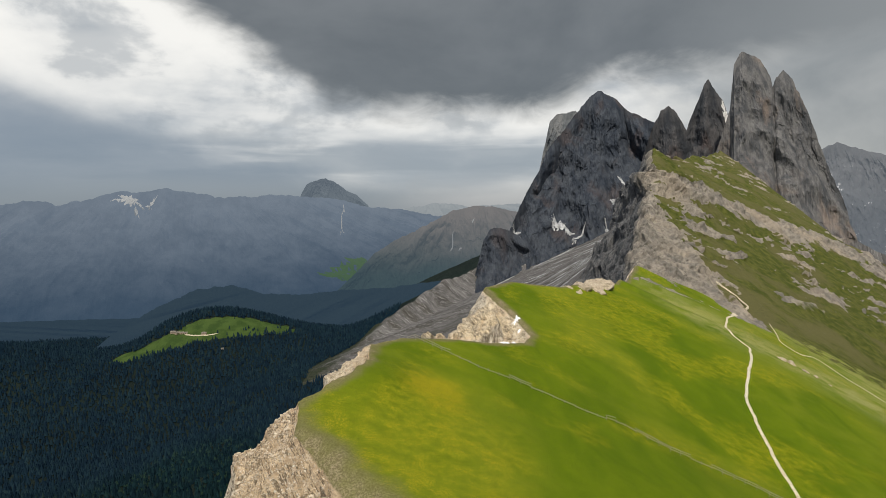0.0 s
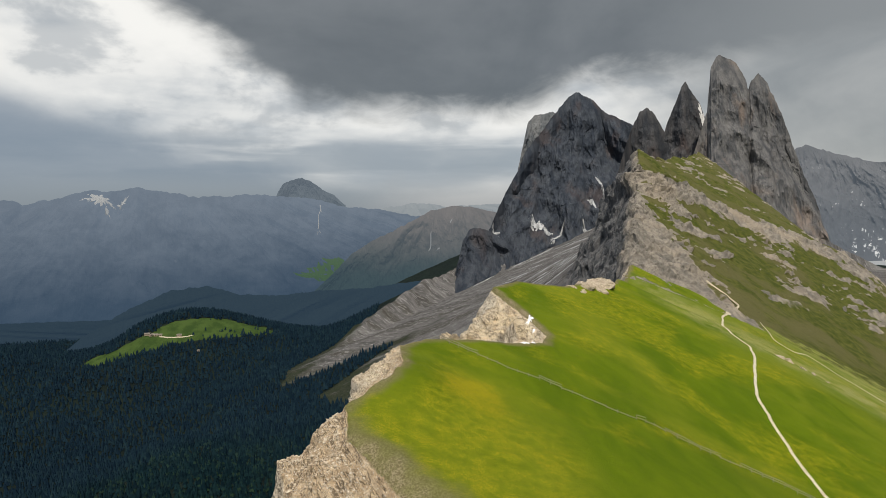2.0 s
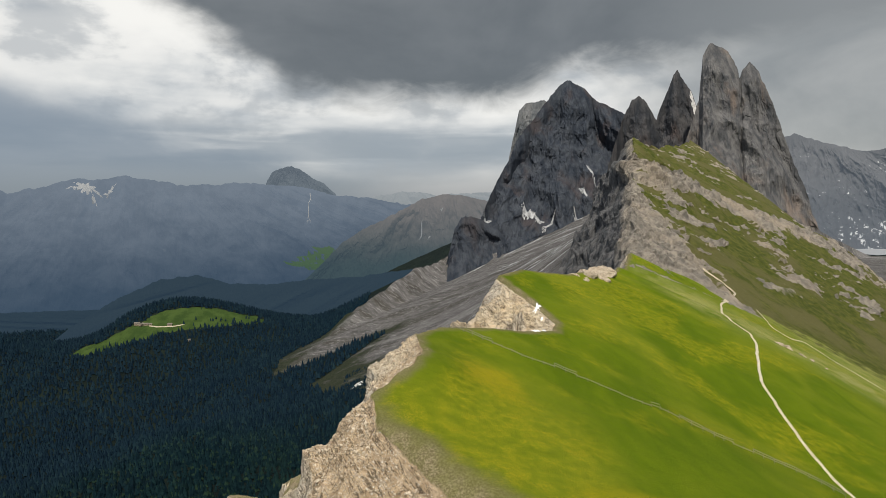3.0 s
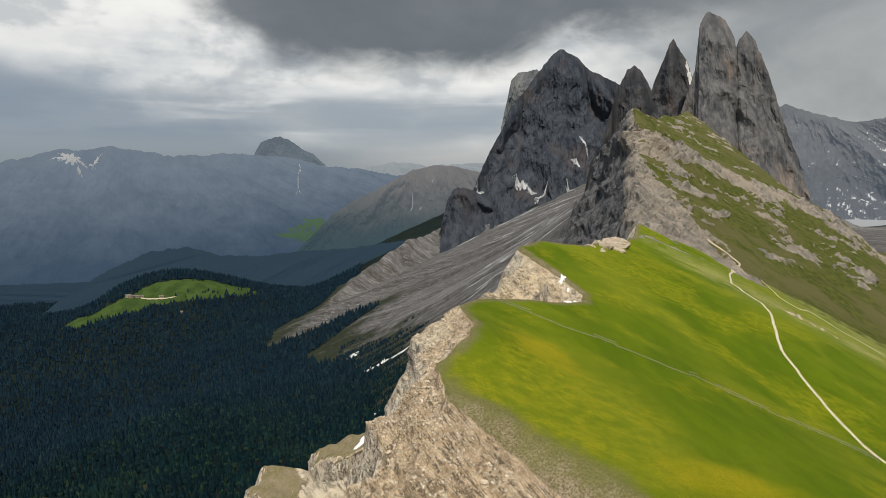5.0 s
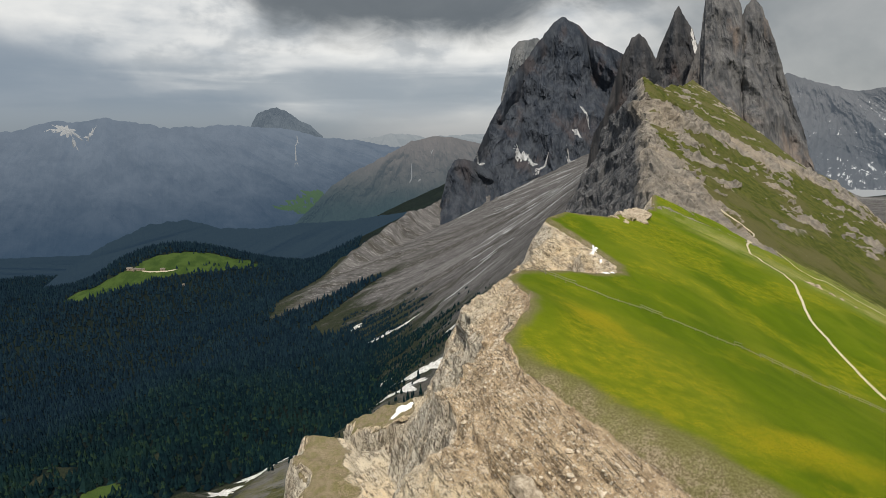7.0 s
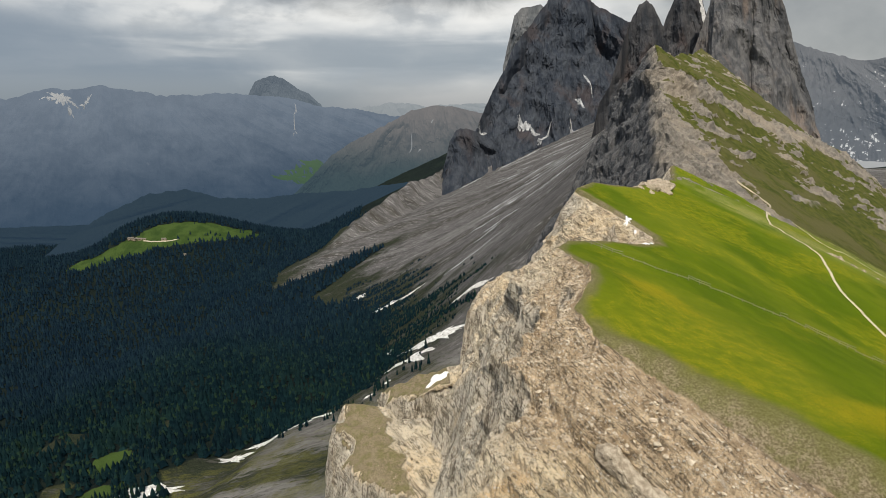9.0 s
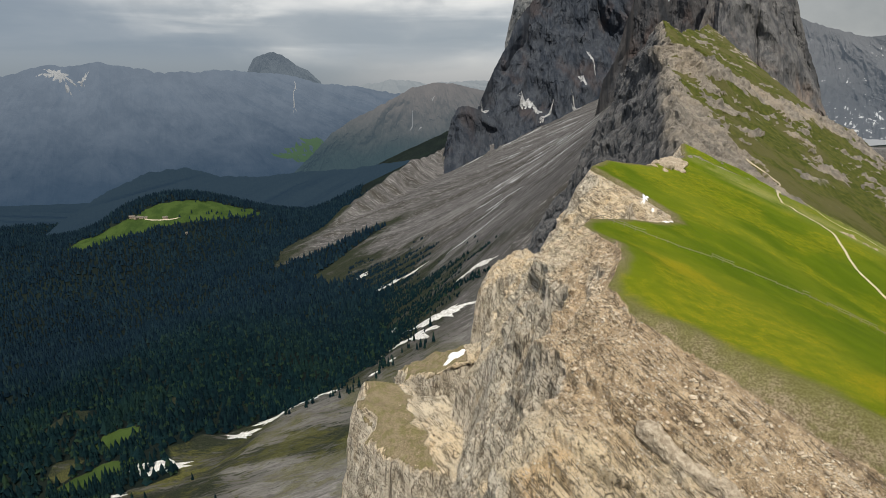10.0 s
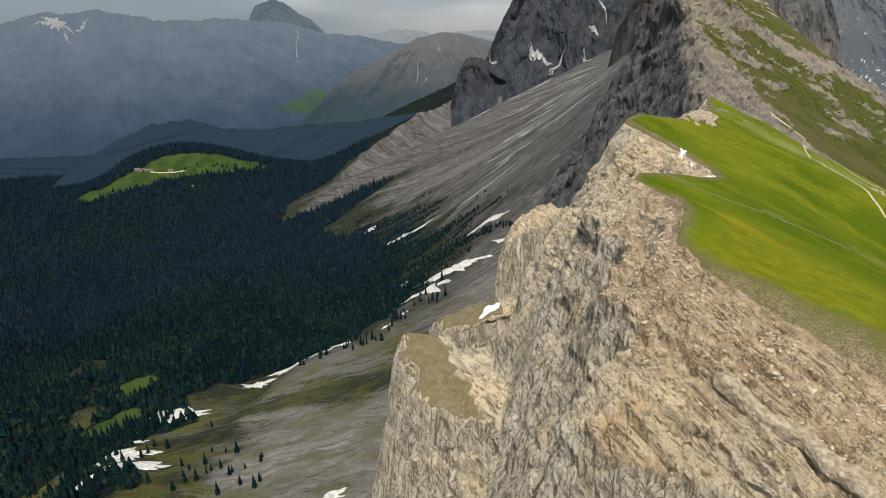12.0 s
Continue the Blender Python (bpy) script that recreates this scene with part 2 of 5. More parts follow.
def terrain(x, y, parts=False):
    d, qx, qy = crest_of(x, y)
    # the crest wanders, so that ribs and gullies cut the cliff
    wob = 3.0 * fbm(x / 15, y / 15, 0.3, 3) * smooth(0, 12, -d) + 8.0 * fbm(x / 24, y / 24, 6.3, 2) * smooth(20, 40, -d)
    n = np.maximum(-d + wob, 0)
    zc = south(qx, qy) + 20 * smooth(480, 600, qy) * smooth(720, 640, qy) + 6 * fbm(qy / 25.0, 0.5, 0.5, 3) * smooth(240, 300, qy)
    opened, wall = (np.interp(n, DROP_D, v) for v in (DROP_OPEN, DROP_WALL))
    steep = np.interp(n, STEEP_D, DROP_STEEP)
    drop = opened + (steep - opened) * smooth(93.5, 99.5, qy)
    drop = drop + (wall - drop) * smooth(188, 226, qy)
    # a hollow under the meadow's corner
    drop = drop + 5.5 * np.exp(-(((y - 109) / 6.5) ** 2)) * smooth(2.5, 6, n) * smooth(15, 9, n)
    low = flank(x, y)
    raw = zc - drop
    for k in range(len(SHELVES)):
        raw = smax(raw, shelf_at(x, y, k)[1], 1.5)
    north = smax(raw, low, 8.0)
    talus = np.where(d > 0, -50.0, low - raw)
    top = south(x, y)
    top = top + (zc - south(qx, qy)) * np.exp(-(np.maximum(d, 0) / 45.0) ** 2)
    s = d > 0
    z = np.where(s, top, north)
    z = smax(z, -900.0, 20.0)
    return (z, d, n, qy, talus) if parts else z
# ---- end of terrain arithmetic ----

# ---- materials ----
def material(name):
    m = bpy.data.materials.new(name)
    m.use_nodes = True
    nt = m.node_tree
    nt.nodes.clear()
    out = nt.nodes.new("ShaderNodeOutputMaterial")
    b = nt.nodes.new("ShaderNodeBsdfPrincipled")
    nt.links.new(b.outputs[0], out.inputs[0])
    b.inputs["Roughness"].default_value = 0.9
    b.inputs["Specular IOR Level"].default_value = 0.06
    return m, nt, b


def place_of(nt):
    return nt.nodes.new("ShaderNodeNewGeometry").outputs["Position"]


def mask_of(nt):
    a = nt.nodes.new("ShaderNodeAttribute")
    a.attribute_name = "mask"
    sep = nt.nodes.new("ShaderNodeSeparateColor")
    nt.links.new(a.outputs["Color"], sep.inputs[0])
    return sep.outputs[0], sep.outputs[1], sep.outputs[2]


def bumped(nt, b, height, strength, distance):
    bump = node(nt, "ShaderNodeBump", Height=height, Strength=strength, Distance=distance)
    link(nt, bump.outputs[0], b.inputs["Normal"])


def meadow_colour(nt, p):
    """Spring grass with drifts of yellow flowers and paler, grazed strips."""
    big = noise_n(nt, p, 0.022, 4, 0.55, 0.6)
    mid = noise_n(nt, stretched(nt, p, 1.0, 0.45, 1.0, 0.6), 0.085, 5, 0.6, 0.5)
    fine = noise_n(nt, p, 1.6, 6, 0.7)
    speck = noise_n(nt, p, 5.5, 4, 0.65)
    g = mixc(nt, step(nt, mid, 0.36, 0.64), rgb(0.064, 0.102, 0.002), rgb(0.090, 0.128, 0.003))
    g = mixc(nt, step(nt, big, 0.40, 0.62), g, rgb(0.118, 0.147, 0.007))
    g = mixc(nt, math_n(nt, "MULTIPLY", step(nt, fine, 0.45, 0.75), 0.4), g, rgb(0.055, 0.085, 0.006))
    drift = math_n(nt, "MULTIPLY", step(nt, noise_n(nt, p, 0.036, 3, 0.5, 0.4), 0.47, 0.62), step(nt, speck, 0.42, 0.62))
    drift = math_n(nt, "MULTIPLY", drift, step(nt, noise_n(nt, p, 0.45, 6, 0.65), 0.34, 0.66))
    g = mixc(nt, math_n(nt, "MULTIPLY", drift, 0.8), g, rgb(0.33, 0.27, 0.012))
    # two dense beds of yellow flowers near the cliff's edge
    px, py, _ = node(nt, "ShaderNodeSeparateXYZ", Vector=p).outputs
    for cx, cy, a, b in ((17, 84, 17, 7.5), (0, 119, 9, 13)):
        r = math_n(nt, "ADD", math_n(nt, "POWER", math_n(nt, "ABSOLUTE", math_n(nt, "MULTIPLY", math_n(nt, "SUBTRACT", px, cx), 1 / a)), 2.0), math_n(nt, "POWER", math_n(nt, "ABSOLUTE", math_n(nt, "MULTIPLY", math_n(nt, "SUBTRACT", py, cy), 1 / b)), 2.0))
        bed = step(nt, math_n(nt, "ADD", r, math_n(nt, "MULTIPLY", noise_n(nt, p, 0.12, 5, 0.65), 1.6)), 1.6, 0.6)
        g = mixc(nt, math_n(nt, "MULTIPLY", bed, step(nt, speck, 0.34, 0.60)), g, rgb(0.27, 0.225, 0.008))
    return g, fine


def cliff_colours(nt, p, solid, fresh):
    """Tan, crumbling limestone: grey upright walls, brown rubble under the turf, bedding cracks and pale fragments."""
    beds = noise_n(nt, along_dir(nt, p, (0.50, -0.75, -0.42), 0.10, 1.0, 1.0), 0.75, 10, 0.68, 0.35)
    patch = noise_n(nt, p, 0.055, 5, 0.6, 0.5)
    grit = noise_n(nt, p, 2.6, 9, 0.76)
    rust = noise_n(nt, p, 0.10, 6, 0.62, 0.8)
    loose = math_n(nt, "SUBTRACT", 1.0, math_n(nt, "MULTIPLY", solid, 0.85))
    c = mixc(nt, step(nt, patch, 0.38, 0.62), rgb(0.76, 0.62, 0.42), rgb(0.69, 0.60, 0.455))
    c = mixc(nt, math_n(nt, "MULTIPLY", step(nt, rust, 0.56, 0.70), 0.65), c, rgb(0.62, 0.42, 0.22))
    c = mixc(nt, math_n(nt, "MULTIPLY", step(nt, rust, 0.45, 0.34), 0.5), c, rgb(0.50, 0.45, 0.37))
    # brown earth and rubble below the turf
    earth = mixc(nt, step(nt, noise_n(nt, p, 0.7, 7, 0.68), 0.38, 0.62), rgb(0.38, 0.27, 0.165), rgb(0.66, 0.51, 0.34))
    c = mixc(nt, math_n(nt, "MULTIPLY", step(nt, math_n(nt, "ADD", fresh, math_n(nt, "MULTIPLY", math_n(nt, "SUBTRACT", noise_n(nt, p, 0.14, 6, 0.65), 0.5), 1.4)), 0.35, 0.8), 0.85), c, earth)
    # grey walls with upright streaks
    upright = noise_n(nt, stretched(nt, p, 1.0, 1.0, 0.18), 0.5, 9, 0.7, 0.4)
    grey = mixc(nt, step(nt, upright, 0.36, 0.62), rgb(0.47, 0.43, 0.36), rgb(0.76, 0.71, 0.62))
    grey = mixc(nt, math_n(nt, "MULTIPLY", step(nt, rust, 0.52, 0.66), 0.5), grey, rgb(0.62, 0.50, 0.34))
    c = mixc(nt, math_n(nt, "MULTIPLY", solid, 0.7), c, grey)
    c = mixc(nt, math_n(nt, "MULTIPLY", step(nt, beds, 0.46, 0.38), 0.5), c, rgb(0.26, 0.205, 0.15))
    c = mixc(nt, math_n(nt, "MULTIPLY", step(nt, beds, 0.56, 0.68), 0.5), c, rgb(0.70, 0.63, 0.53))
    # loose stones: a few pale, a few dark
    small_st = node(nt, "ShaderNodeTexVoronoi", Vector=p, Scale=1.9, Randomness=1.0)
    fine_st = node(nt, "ShaderNodeTexVoronoi", Vector=p, Scale=4.6, Randomness=1.0)
    tone = node(nt, "ShaderNodeSeparateColor", Color=small_st.outputs["Color"])
    tone_f = node(nt, "ShaderNodeSeparateColor", Color=fine_st.outputs["Color"])
    field = math_n(nt, "MULTIPLY", step(nt, noise_n(nt, p, 0.25, 5, 0.65), 0.40, 0.58), loose)
    one = math_n(nt, "MULTIPLY", math_n(nt, "MULTIPLY", step(nt, tone.outputs[1], 0.80, 0.84), step(nt, small_st.outputs["Distance"], 0.42, 0.26)), field)
    two = math_n(nt, "MULTIPLY", math_n(nt, "MULTIPLY", step(nt, tone_f.outputs[0], 0.74, 0.80), step(nt, fine_st.outputs["Distance"], 0.45, 0.28)), loose)
    c = mixc(nt, math_n(nt, "MULTIPLY", math_n(nt, "MAXIMUM", one, two), 0.8), c, rgb(0.80, 0.745, 0.65))
    dim = math_n(nt, "MULTIPLY", math_n(nt, "MULTIPLY", step(nt, tone_f.outputs[1], 0.76, 0.82), step(nt, fine_st.outputs["Distance"], 0.5, 0.3)), loose)
    c = mixc(nt, math_n(nt, "MULTIPLY", dim, 0.5), c, rgb(0.20, 0.15, 0.105))
    c = mixc(nt, math_n(nt, "MULTIPLY", step(nt, grit, 0.46, 0.38), 0.6), c, rgb(0.16, 0.125, 0.088))
    # thin dark joints: along the beds, and upright on the walls
    lines = 0.0
    for k, (pull, scale, lo, hi) in enumerate(((0.05, 0.45, 0.022, 0.006), (0.07, 1.3, 0.034, 0.010))):
        w = noise_n(nt, along_dir(nt, p, (0.50, -0.75, -0.42), pull, 1.0, 1.0), scale, 5, 0.6, 0.7)
        thread = step(nt, math_n(nt, "ABSOLUTE", math_n(nt, "SUBTRACT", w, 0.5)), lo, hi)
        lines = math_n(nt, "MAXIMUM", lines, math_n(nt, "MULTIPLY", thread, step(nt, noise_n(nt, p, 0.22 + 0.2 * k, 4, 0.6), 0.44, 0.56)))
    w = noise_n(nt, stretched(nt, p, 1.0, 1.0, 0.10), 0.42, 6, 0.62, 0.8)
    crack = math_n(nt, "MULTIPLY", step(nt, math_n(nt, "ABSOLUTE", math_n(nt, "SUBTRACT", w, 0.5)), 0.022, 0.006), solid)
    lines = math_n(nt, "MAXIMUM", lines, crack)
    c = mixc(nt, math_n(nt, "MULTIPLY", lines, 0.75), c, rgb(0.10, 0.078, 0.056))
    chips = math_n(nt, "ADD", math_n(nt, "MULTIPLY", math_n(nt, "MAXIMUM", one, two), 0.5), math_n(nt, "MULTIPLY", upright, math_n(nt, "MULTIPLY", solid, 0.9)))
    return c, beds, grit, math_n(nt, "SUBTRACT", chips, math_n(nt, "MULTIPLY", lines, 0.9))


def ridge_material():
    m, nt, b = material("ridge_turf_and_rock")
    p = place_of(nt)
    grass, dry_or_shade, pale = mask_of(nt)
    g, fine = meadow_colour(nt, p)
    edge = nt.nodes.new("ShaderNodeAttribute")
    edge.attribute_name = "mask"
    c, beds, grit, chips = cliff_colours(nt, p, pale, edge.outputs["Alpha"])
    jag = math_n(nt, "MULTIPLY", math_n(nt, "SUBTRACT", noise_n(nt, p, 0.35, 6, 0.65), 0.5), 0.55)
    tuft = noise_n(nt, p, 3.6, 8, 0.78)
    drygrass = mixc(nt, step(nt, tuft, 0.36, 0.66), rgb(0.095, 0.093, 0.030), rgb(0.165, 0.155, 0.062))
    rubble = mixc(nt, step(nt, tuft, 0.40, 0.62), rgb(0.12, 0.093, 0.055), rgb(0.30, 0.25, 0.17))
    rubble = mixc(nt, math_n(nt, "MULTIPLY", step(nt, noise_n(nt, p, 0.5, 6, 0.68), 0.42, 0.62), 0.65), rubble, drygrass)
    palegrass = mixc(nt, step(nt, tuft, 0.4, 0.6), rgb(0.15, 0.16, 0.035), rgb(0.26, 0.26, 0.10))
    g = mixc(nt, math_n(nt, "MULTIPLY", pale, step(nt, noise_n(nt, p, 0.12, 5, 0.6), 0.3, 0.62)), g, palegrass)
    soft = math_n(nt, "MULTIPLY", math_n(nt, "SUBTRACT", noise_n(nt, p, 0.10, 5, 0.6), 0.5), 0.5)
    wear = math_n(nt, "ADD", dry_or_shade, soft)
    g = mixc(nt, step(nt, wear, 0.05, 0.62), g, drygrass)
    g = mixc(nt, step(nt, math_n(nt, "ADD", wear, jag), 0.55, 0.98), g, rubble)
    fac = step(nt, math_n(nt, "ADD", grass, jag), 0.42, 0.58)
    col = mixc(nt, fac, c, g)
    link(nt, col, b.inputs["Base Color"])
    rock_h = math_n(nt, "ADD", math_n(nt, "MULTIPLY", beds, 1.7), math_n(nt, "ADD", math_n(nt, "MULTIPLY", grit, 1.3), math_n(nt, "MULTIPLY", chips, 0.9)))
    turf_h = math_n(nt, "ADD", math_n(nt, "MULTIPLY", fine, 0.25), math_n(nt, "MULTIPLY", tuft, 0.2))
    h = node(nt, "ShaderNodeMix", i0=fac, i2=rock_h, i3=turf_h).outputs[0]
    bumped(nt, b, h, 0.9, 0.5)
    return m


def slope_material():
    """The steep side: bands of rock with turf between, a bare pale wall."""
    m, nt, b = material("banded_rock_and_turf")
    p = place_of(nt)
    grass, dry_or_shade, pale = mask_of(nt)
    tuft = noise_n(nt, p, 0.18, 7, 0.68)
    patch = noise_n(nt, p, 0.02, 5, 0.6, 0.5)
    g = mixc(nt, step(nt, tuft, 0.36, 0.66), rgb(0.056, 0.070, 0.014), rgb(0.118, 0.124, 0.030))
    g = mixc(nt, step(nt, patch, 0.42, 0.62), g, rgb(0.118, 0.112, 0.044))
    flute = noise_n(nt, stretched(nt, p, 1.0, 1.0, 0.16), 0.14, 9, 0.68, 0.3)
    grit = noise_n(nt, p, 0.55, 8, 0.7)
    c = mixc(nt, step(nt, flute, 0.36, 0.64), rgb(0.165, 0.152, 0.135), rgb(0.32, 0.285, 0.24))
    c = mixc(nt, math_n(nt, "MULTIPLY", step(nt, patch, 0.45, 0.7), 0.5), c, rgb(0.40, 0.33, 0.25))
    c = mixc(nt, math_n(nt, "MULTIPLY", step(nt, grit, 0.46, 0.33), 0.6), c, rgb(0.10, 0.092, 0.08))
    # second mask: shade of the valley side, put into the rock colour
    c = mixc(nt, dry_or_shade, c, mixc(nt, step(nt, flute, 0.36, 0.64), rgb(0.060, 0.064, 0.071), rgb(0.135, 0.134, 0.136)))
    jag = math_n(nt, "MULTIPLY", math_n(nt, "SUBTRACT", noise_n(nt, p, 0.06, 7, 0.66), 0.5), 0.8)
    fac = step(nt, math_n(nt, "ADD", grass, jag), 0.40, 0.60)
    fleck = math_n(nt, "MULTIPLY", step(nt, noise_n(nt, stretched(nt, p, 1.0, 1.0, 2.2), 0.16, 8, 0.76), 0.60, 0.70), step(nt, noise_n(nt, p, 0.02, 4, 0.6), 0.50, 0.64))
    fac = math_n(nt, "MULTIPLY", fac, math_n(nt, "SUBTRACT", 1.0, math_n(nt, "MULTIPLY", fleck, 0.85)))
    link(nt, mixc(nt, fac, c, g), b.inputs["Base Color"])
    h = math_n(nt, "ADD", math_n(nt, "MULTIPLY", flute, 2.0), math_n(nt, "ADD", grit, math_n(nt, "MULTIPLY", tuft, 0.8)))
    bumped(nt, b, h, 0.8, 2.5)
    return m


def ground_material():
    """Scree with snow streaks, forest floor and pasture."""
    m, nt, b = material("scree_forest_floor_pasture")
    p = place_of(nt)
    scree, snow, meadow = mask_of(nt)
    # streaks run down the fall line, which turns across the nearer slope
    near = step(nt, node(nt, "ShaderNodeSeparateXYZ", Vector=p).outputs[1], 860.0, 600.0)
    both = lambda a, b, scale, rough, bend: node(nt, "ShaderNodeMix", i0=near, i2=noise_n(nt, along_dir(nt, p, (1.0, -0.8, 0.0), a, 1.0, b), scale, 9, rough, bend), i3=noise_n(nt, along_dir(nt, p, (1.0, 0.05, 0.0), a * 1.3, 1.0, b), scale, 9, rough, bend)).outputs[0]
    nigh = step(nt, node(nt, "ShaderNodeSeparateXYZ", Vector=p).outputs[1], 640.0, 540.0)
    streak = both(0.10, 0.06, 0.045, 0.70, 0.8)
    thin = both(0.16, 0.09, 0.22, 0.76, 1.1)
    band = both(0.16, 0.10, 0.013, 0.62, 0.8)
    grit = noise_n(nt, p, 0.8, 10, 0.78)
    patch = noise_n(nt, p, 0.012, 6, 0.62, 0.5)
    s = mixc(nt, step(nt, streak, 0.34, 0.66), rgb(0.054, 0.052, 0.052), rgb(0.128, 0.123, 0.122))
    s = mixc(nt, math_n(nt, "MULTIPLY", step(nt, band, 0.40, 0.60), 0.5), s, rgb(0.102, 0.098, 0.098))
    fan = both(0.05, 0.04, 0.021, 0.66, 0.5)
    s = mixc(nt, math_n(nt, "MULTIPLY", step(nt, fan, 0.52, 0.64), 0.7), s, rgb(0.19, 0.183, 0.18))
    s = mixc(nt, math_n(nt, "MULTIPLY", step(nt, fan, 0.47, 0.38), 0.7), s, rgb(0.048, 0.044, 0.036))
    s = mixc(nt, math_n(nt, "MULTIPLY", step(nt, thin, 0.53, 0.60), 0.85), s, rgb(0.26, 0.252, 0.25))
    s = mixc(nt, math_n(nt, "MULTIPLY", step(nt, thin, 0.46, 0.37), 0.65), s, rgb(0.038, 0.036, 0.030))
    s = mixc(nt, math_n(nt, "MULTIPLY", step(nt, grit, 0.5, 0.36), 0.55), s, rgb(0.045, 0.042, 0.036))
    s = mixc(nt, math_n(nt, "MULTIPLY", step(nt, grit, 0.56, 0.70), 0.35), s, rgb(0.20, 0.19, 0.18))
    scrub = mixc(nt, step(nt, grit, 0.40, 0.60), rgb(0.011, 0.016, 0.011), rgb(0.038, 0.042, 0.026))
    # nearer scree paler: sunlight against cloud shade, put into the colour
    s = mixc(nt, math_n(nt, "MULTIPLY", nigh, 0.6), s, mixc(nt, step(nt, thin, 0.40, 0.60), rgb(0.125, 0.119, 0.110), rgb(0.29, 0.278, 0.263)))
    turf = mixc(nt, step(nt, grit, 0.38, 0.62), rgb(0.040, 0.044, 0.014), rgb(0.125, 0.120, 0.038))
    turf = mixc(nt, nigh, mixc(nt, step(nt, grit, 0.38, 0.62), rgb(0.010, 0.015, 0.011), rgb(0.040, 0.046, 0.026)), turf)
    s = mixc(nt, step(nt, math_n(nt, "ADD", math_n(nt, "MULTIPLY", snow, 0.24), math_n(nt, "ADD", math_n(nt, "MULTIPLY", band, 0.5), math_n(nt, "MULTIPLY", thin, 0.5))), 0.63, 0.72), s, scrub)
    s = mixc(nt, math_n(nt, "MULTIPLY", snow, step(nt, math_n(nt, "ADD", math_n(nt, "MULTIPLY", thin, 0.5), noise_n(nt, stretched(nt, p, 0.5, 1.0, 1.0), 0.035, 8, 0.68, 0.4)), 0.70, 0.84)), s, turf)
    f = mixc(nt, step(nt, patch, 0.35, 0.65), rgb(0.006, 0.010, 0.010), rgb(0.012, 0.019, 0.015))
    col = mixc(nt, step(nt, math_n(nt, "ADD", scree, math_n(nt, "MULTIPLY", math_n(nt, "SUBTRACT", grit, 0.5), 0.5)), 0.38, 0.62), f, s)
    pasture = mixc(nt, step(nt, noise_n(nt, p, 0.03, 6, 0.6), 0.35, 0.65), rgb(0.028, 0.052, 0.013), rgb(0.048, 0.078, 0.020))
    col = mixc(nt, step(nt, math_n(nt, "ADD", meadow, math_n(nt, "MULTIPLY", math_n(nt, "SUBTRACT", noise_n(nt, p, 0.02, 6, 0.65), 0.5), 0.6)), 0.42, 0.58), col, pasture)
    link(nt, col, b.inputs["Base Color"])
    bumped(nt, b, math_n(nt, "ADD", math_n(nt, "ADD", streak, thin), math_n(nt, "MULTIPLY", grit, 1.2)), 0.6, 1.8)
    return m


def mountain_material(name, dark, light, warm, snow=0.0, scale=1.0):
    """Fluted dolomite: dark and light runnels, warm breaks, snow in the gullies."""
    m, nt, b = material(name)
    p = place_of(nt)
    n = nt.nodes.new("ShaderNodeNewGeometry")
    nz = node(nt, "ShaderNodeSeparateXYZ", Vector=n.outputs["Normal"]).outputs[2]
    flute = noise_n(nt, stretched(nt, p, 1.0, 1.0, 0.16), 0.05 * scale, 9, 0.68, 0.15)
    grit = noise_n(nt, p, 0.16 * scale, 9, 0.72)
    patch = noise_n(nt, stretched(nt, p, 1.0, 1.0, 0.5), 0.012 * scale, 5, 0.6, 0.3)
    bed = noise_n(nt, stretched(nt, p, 0.12, 0.12, 1.0), 0.08 * scale, 6, 0.6, 0.2)
    c = mixc(nt, step(nt, flute, 0.36, 0.64), dark, light)
    c = mixc(nt, math_n(nt, "MULTIPLY", step(nt, patch, 0.52, 0.68), 0.55), c, warm)
    c = mixc(nt, math_n(nt, "MULTIPLY", step(nt, grit, 0.47, 0.33), 0.35), c, rgb(dark[0] * 0.6, dark[1] * 0.6, dark[2] * 0.6))
    c = mixc(nt, math_n(nt, "MULTIPLY", step(nt, bed, 0.42, 0.32), 0.25), c, rgb(dark[0] * 0.6, dark[1] * 0.6, dark[2] * 0.6))
    if snow:
        lie = math_n(nt, "ADD", nz, math_n(nt, "MULTIPLY", math_n(nt, "SUBTRACT", noise_n(nt, p, 0.02 * scale, 7, 0.65), 0.5), 1.6))
        c = mixc(nt, step(nt, lie, 1.02 - snow, 1.10 - snow), c, rgb(0.62, 0.64, 0.67))
    link(nt, c, b.inputs["Base Color"])
    bumped(nt, b, math_n(nt, "ADD", math_n(nt, "MULTIPLY", flute, 2.0), math_n(nt, "ADD", grit, math_n(nt, "MULTIPLY", bed, 0.6))), 0.6, 2.6 / scale)
    return m


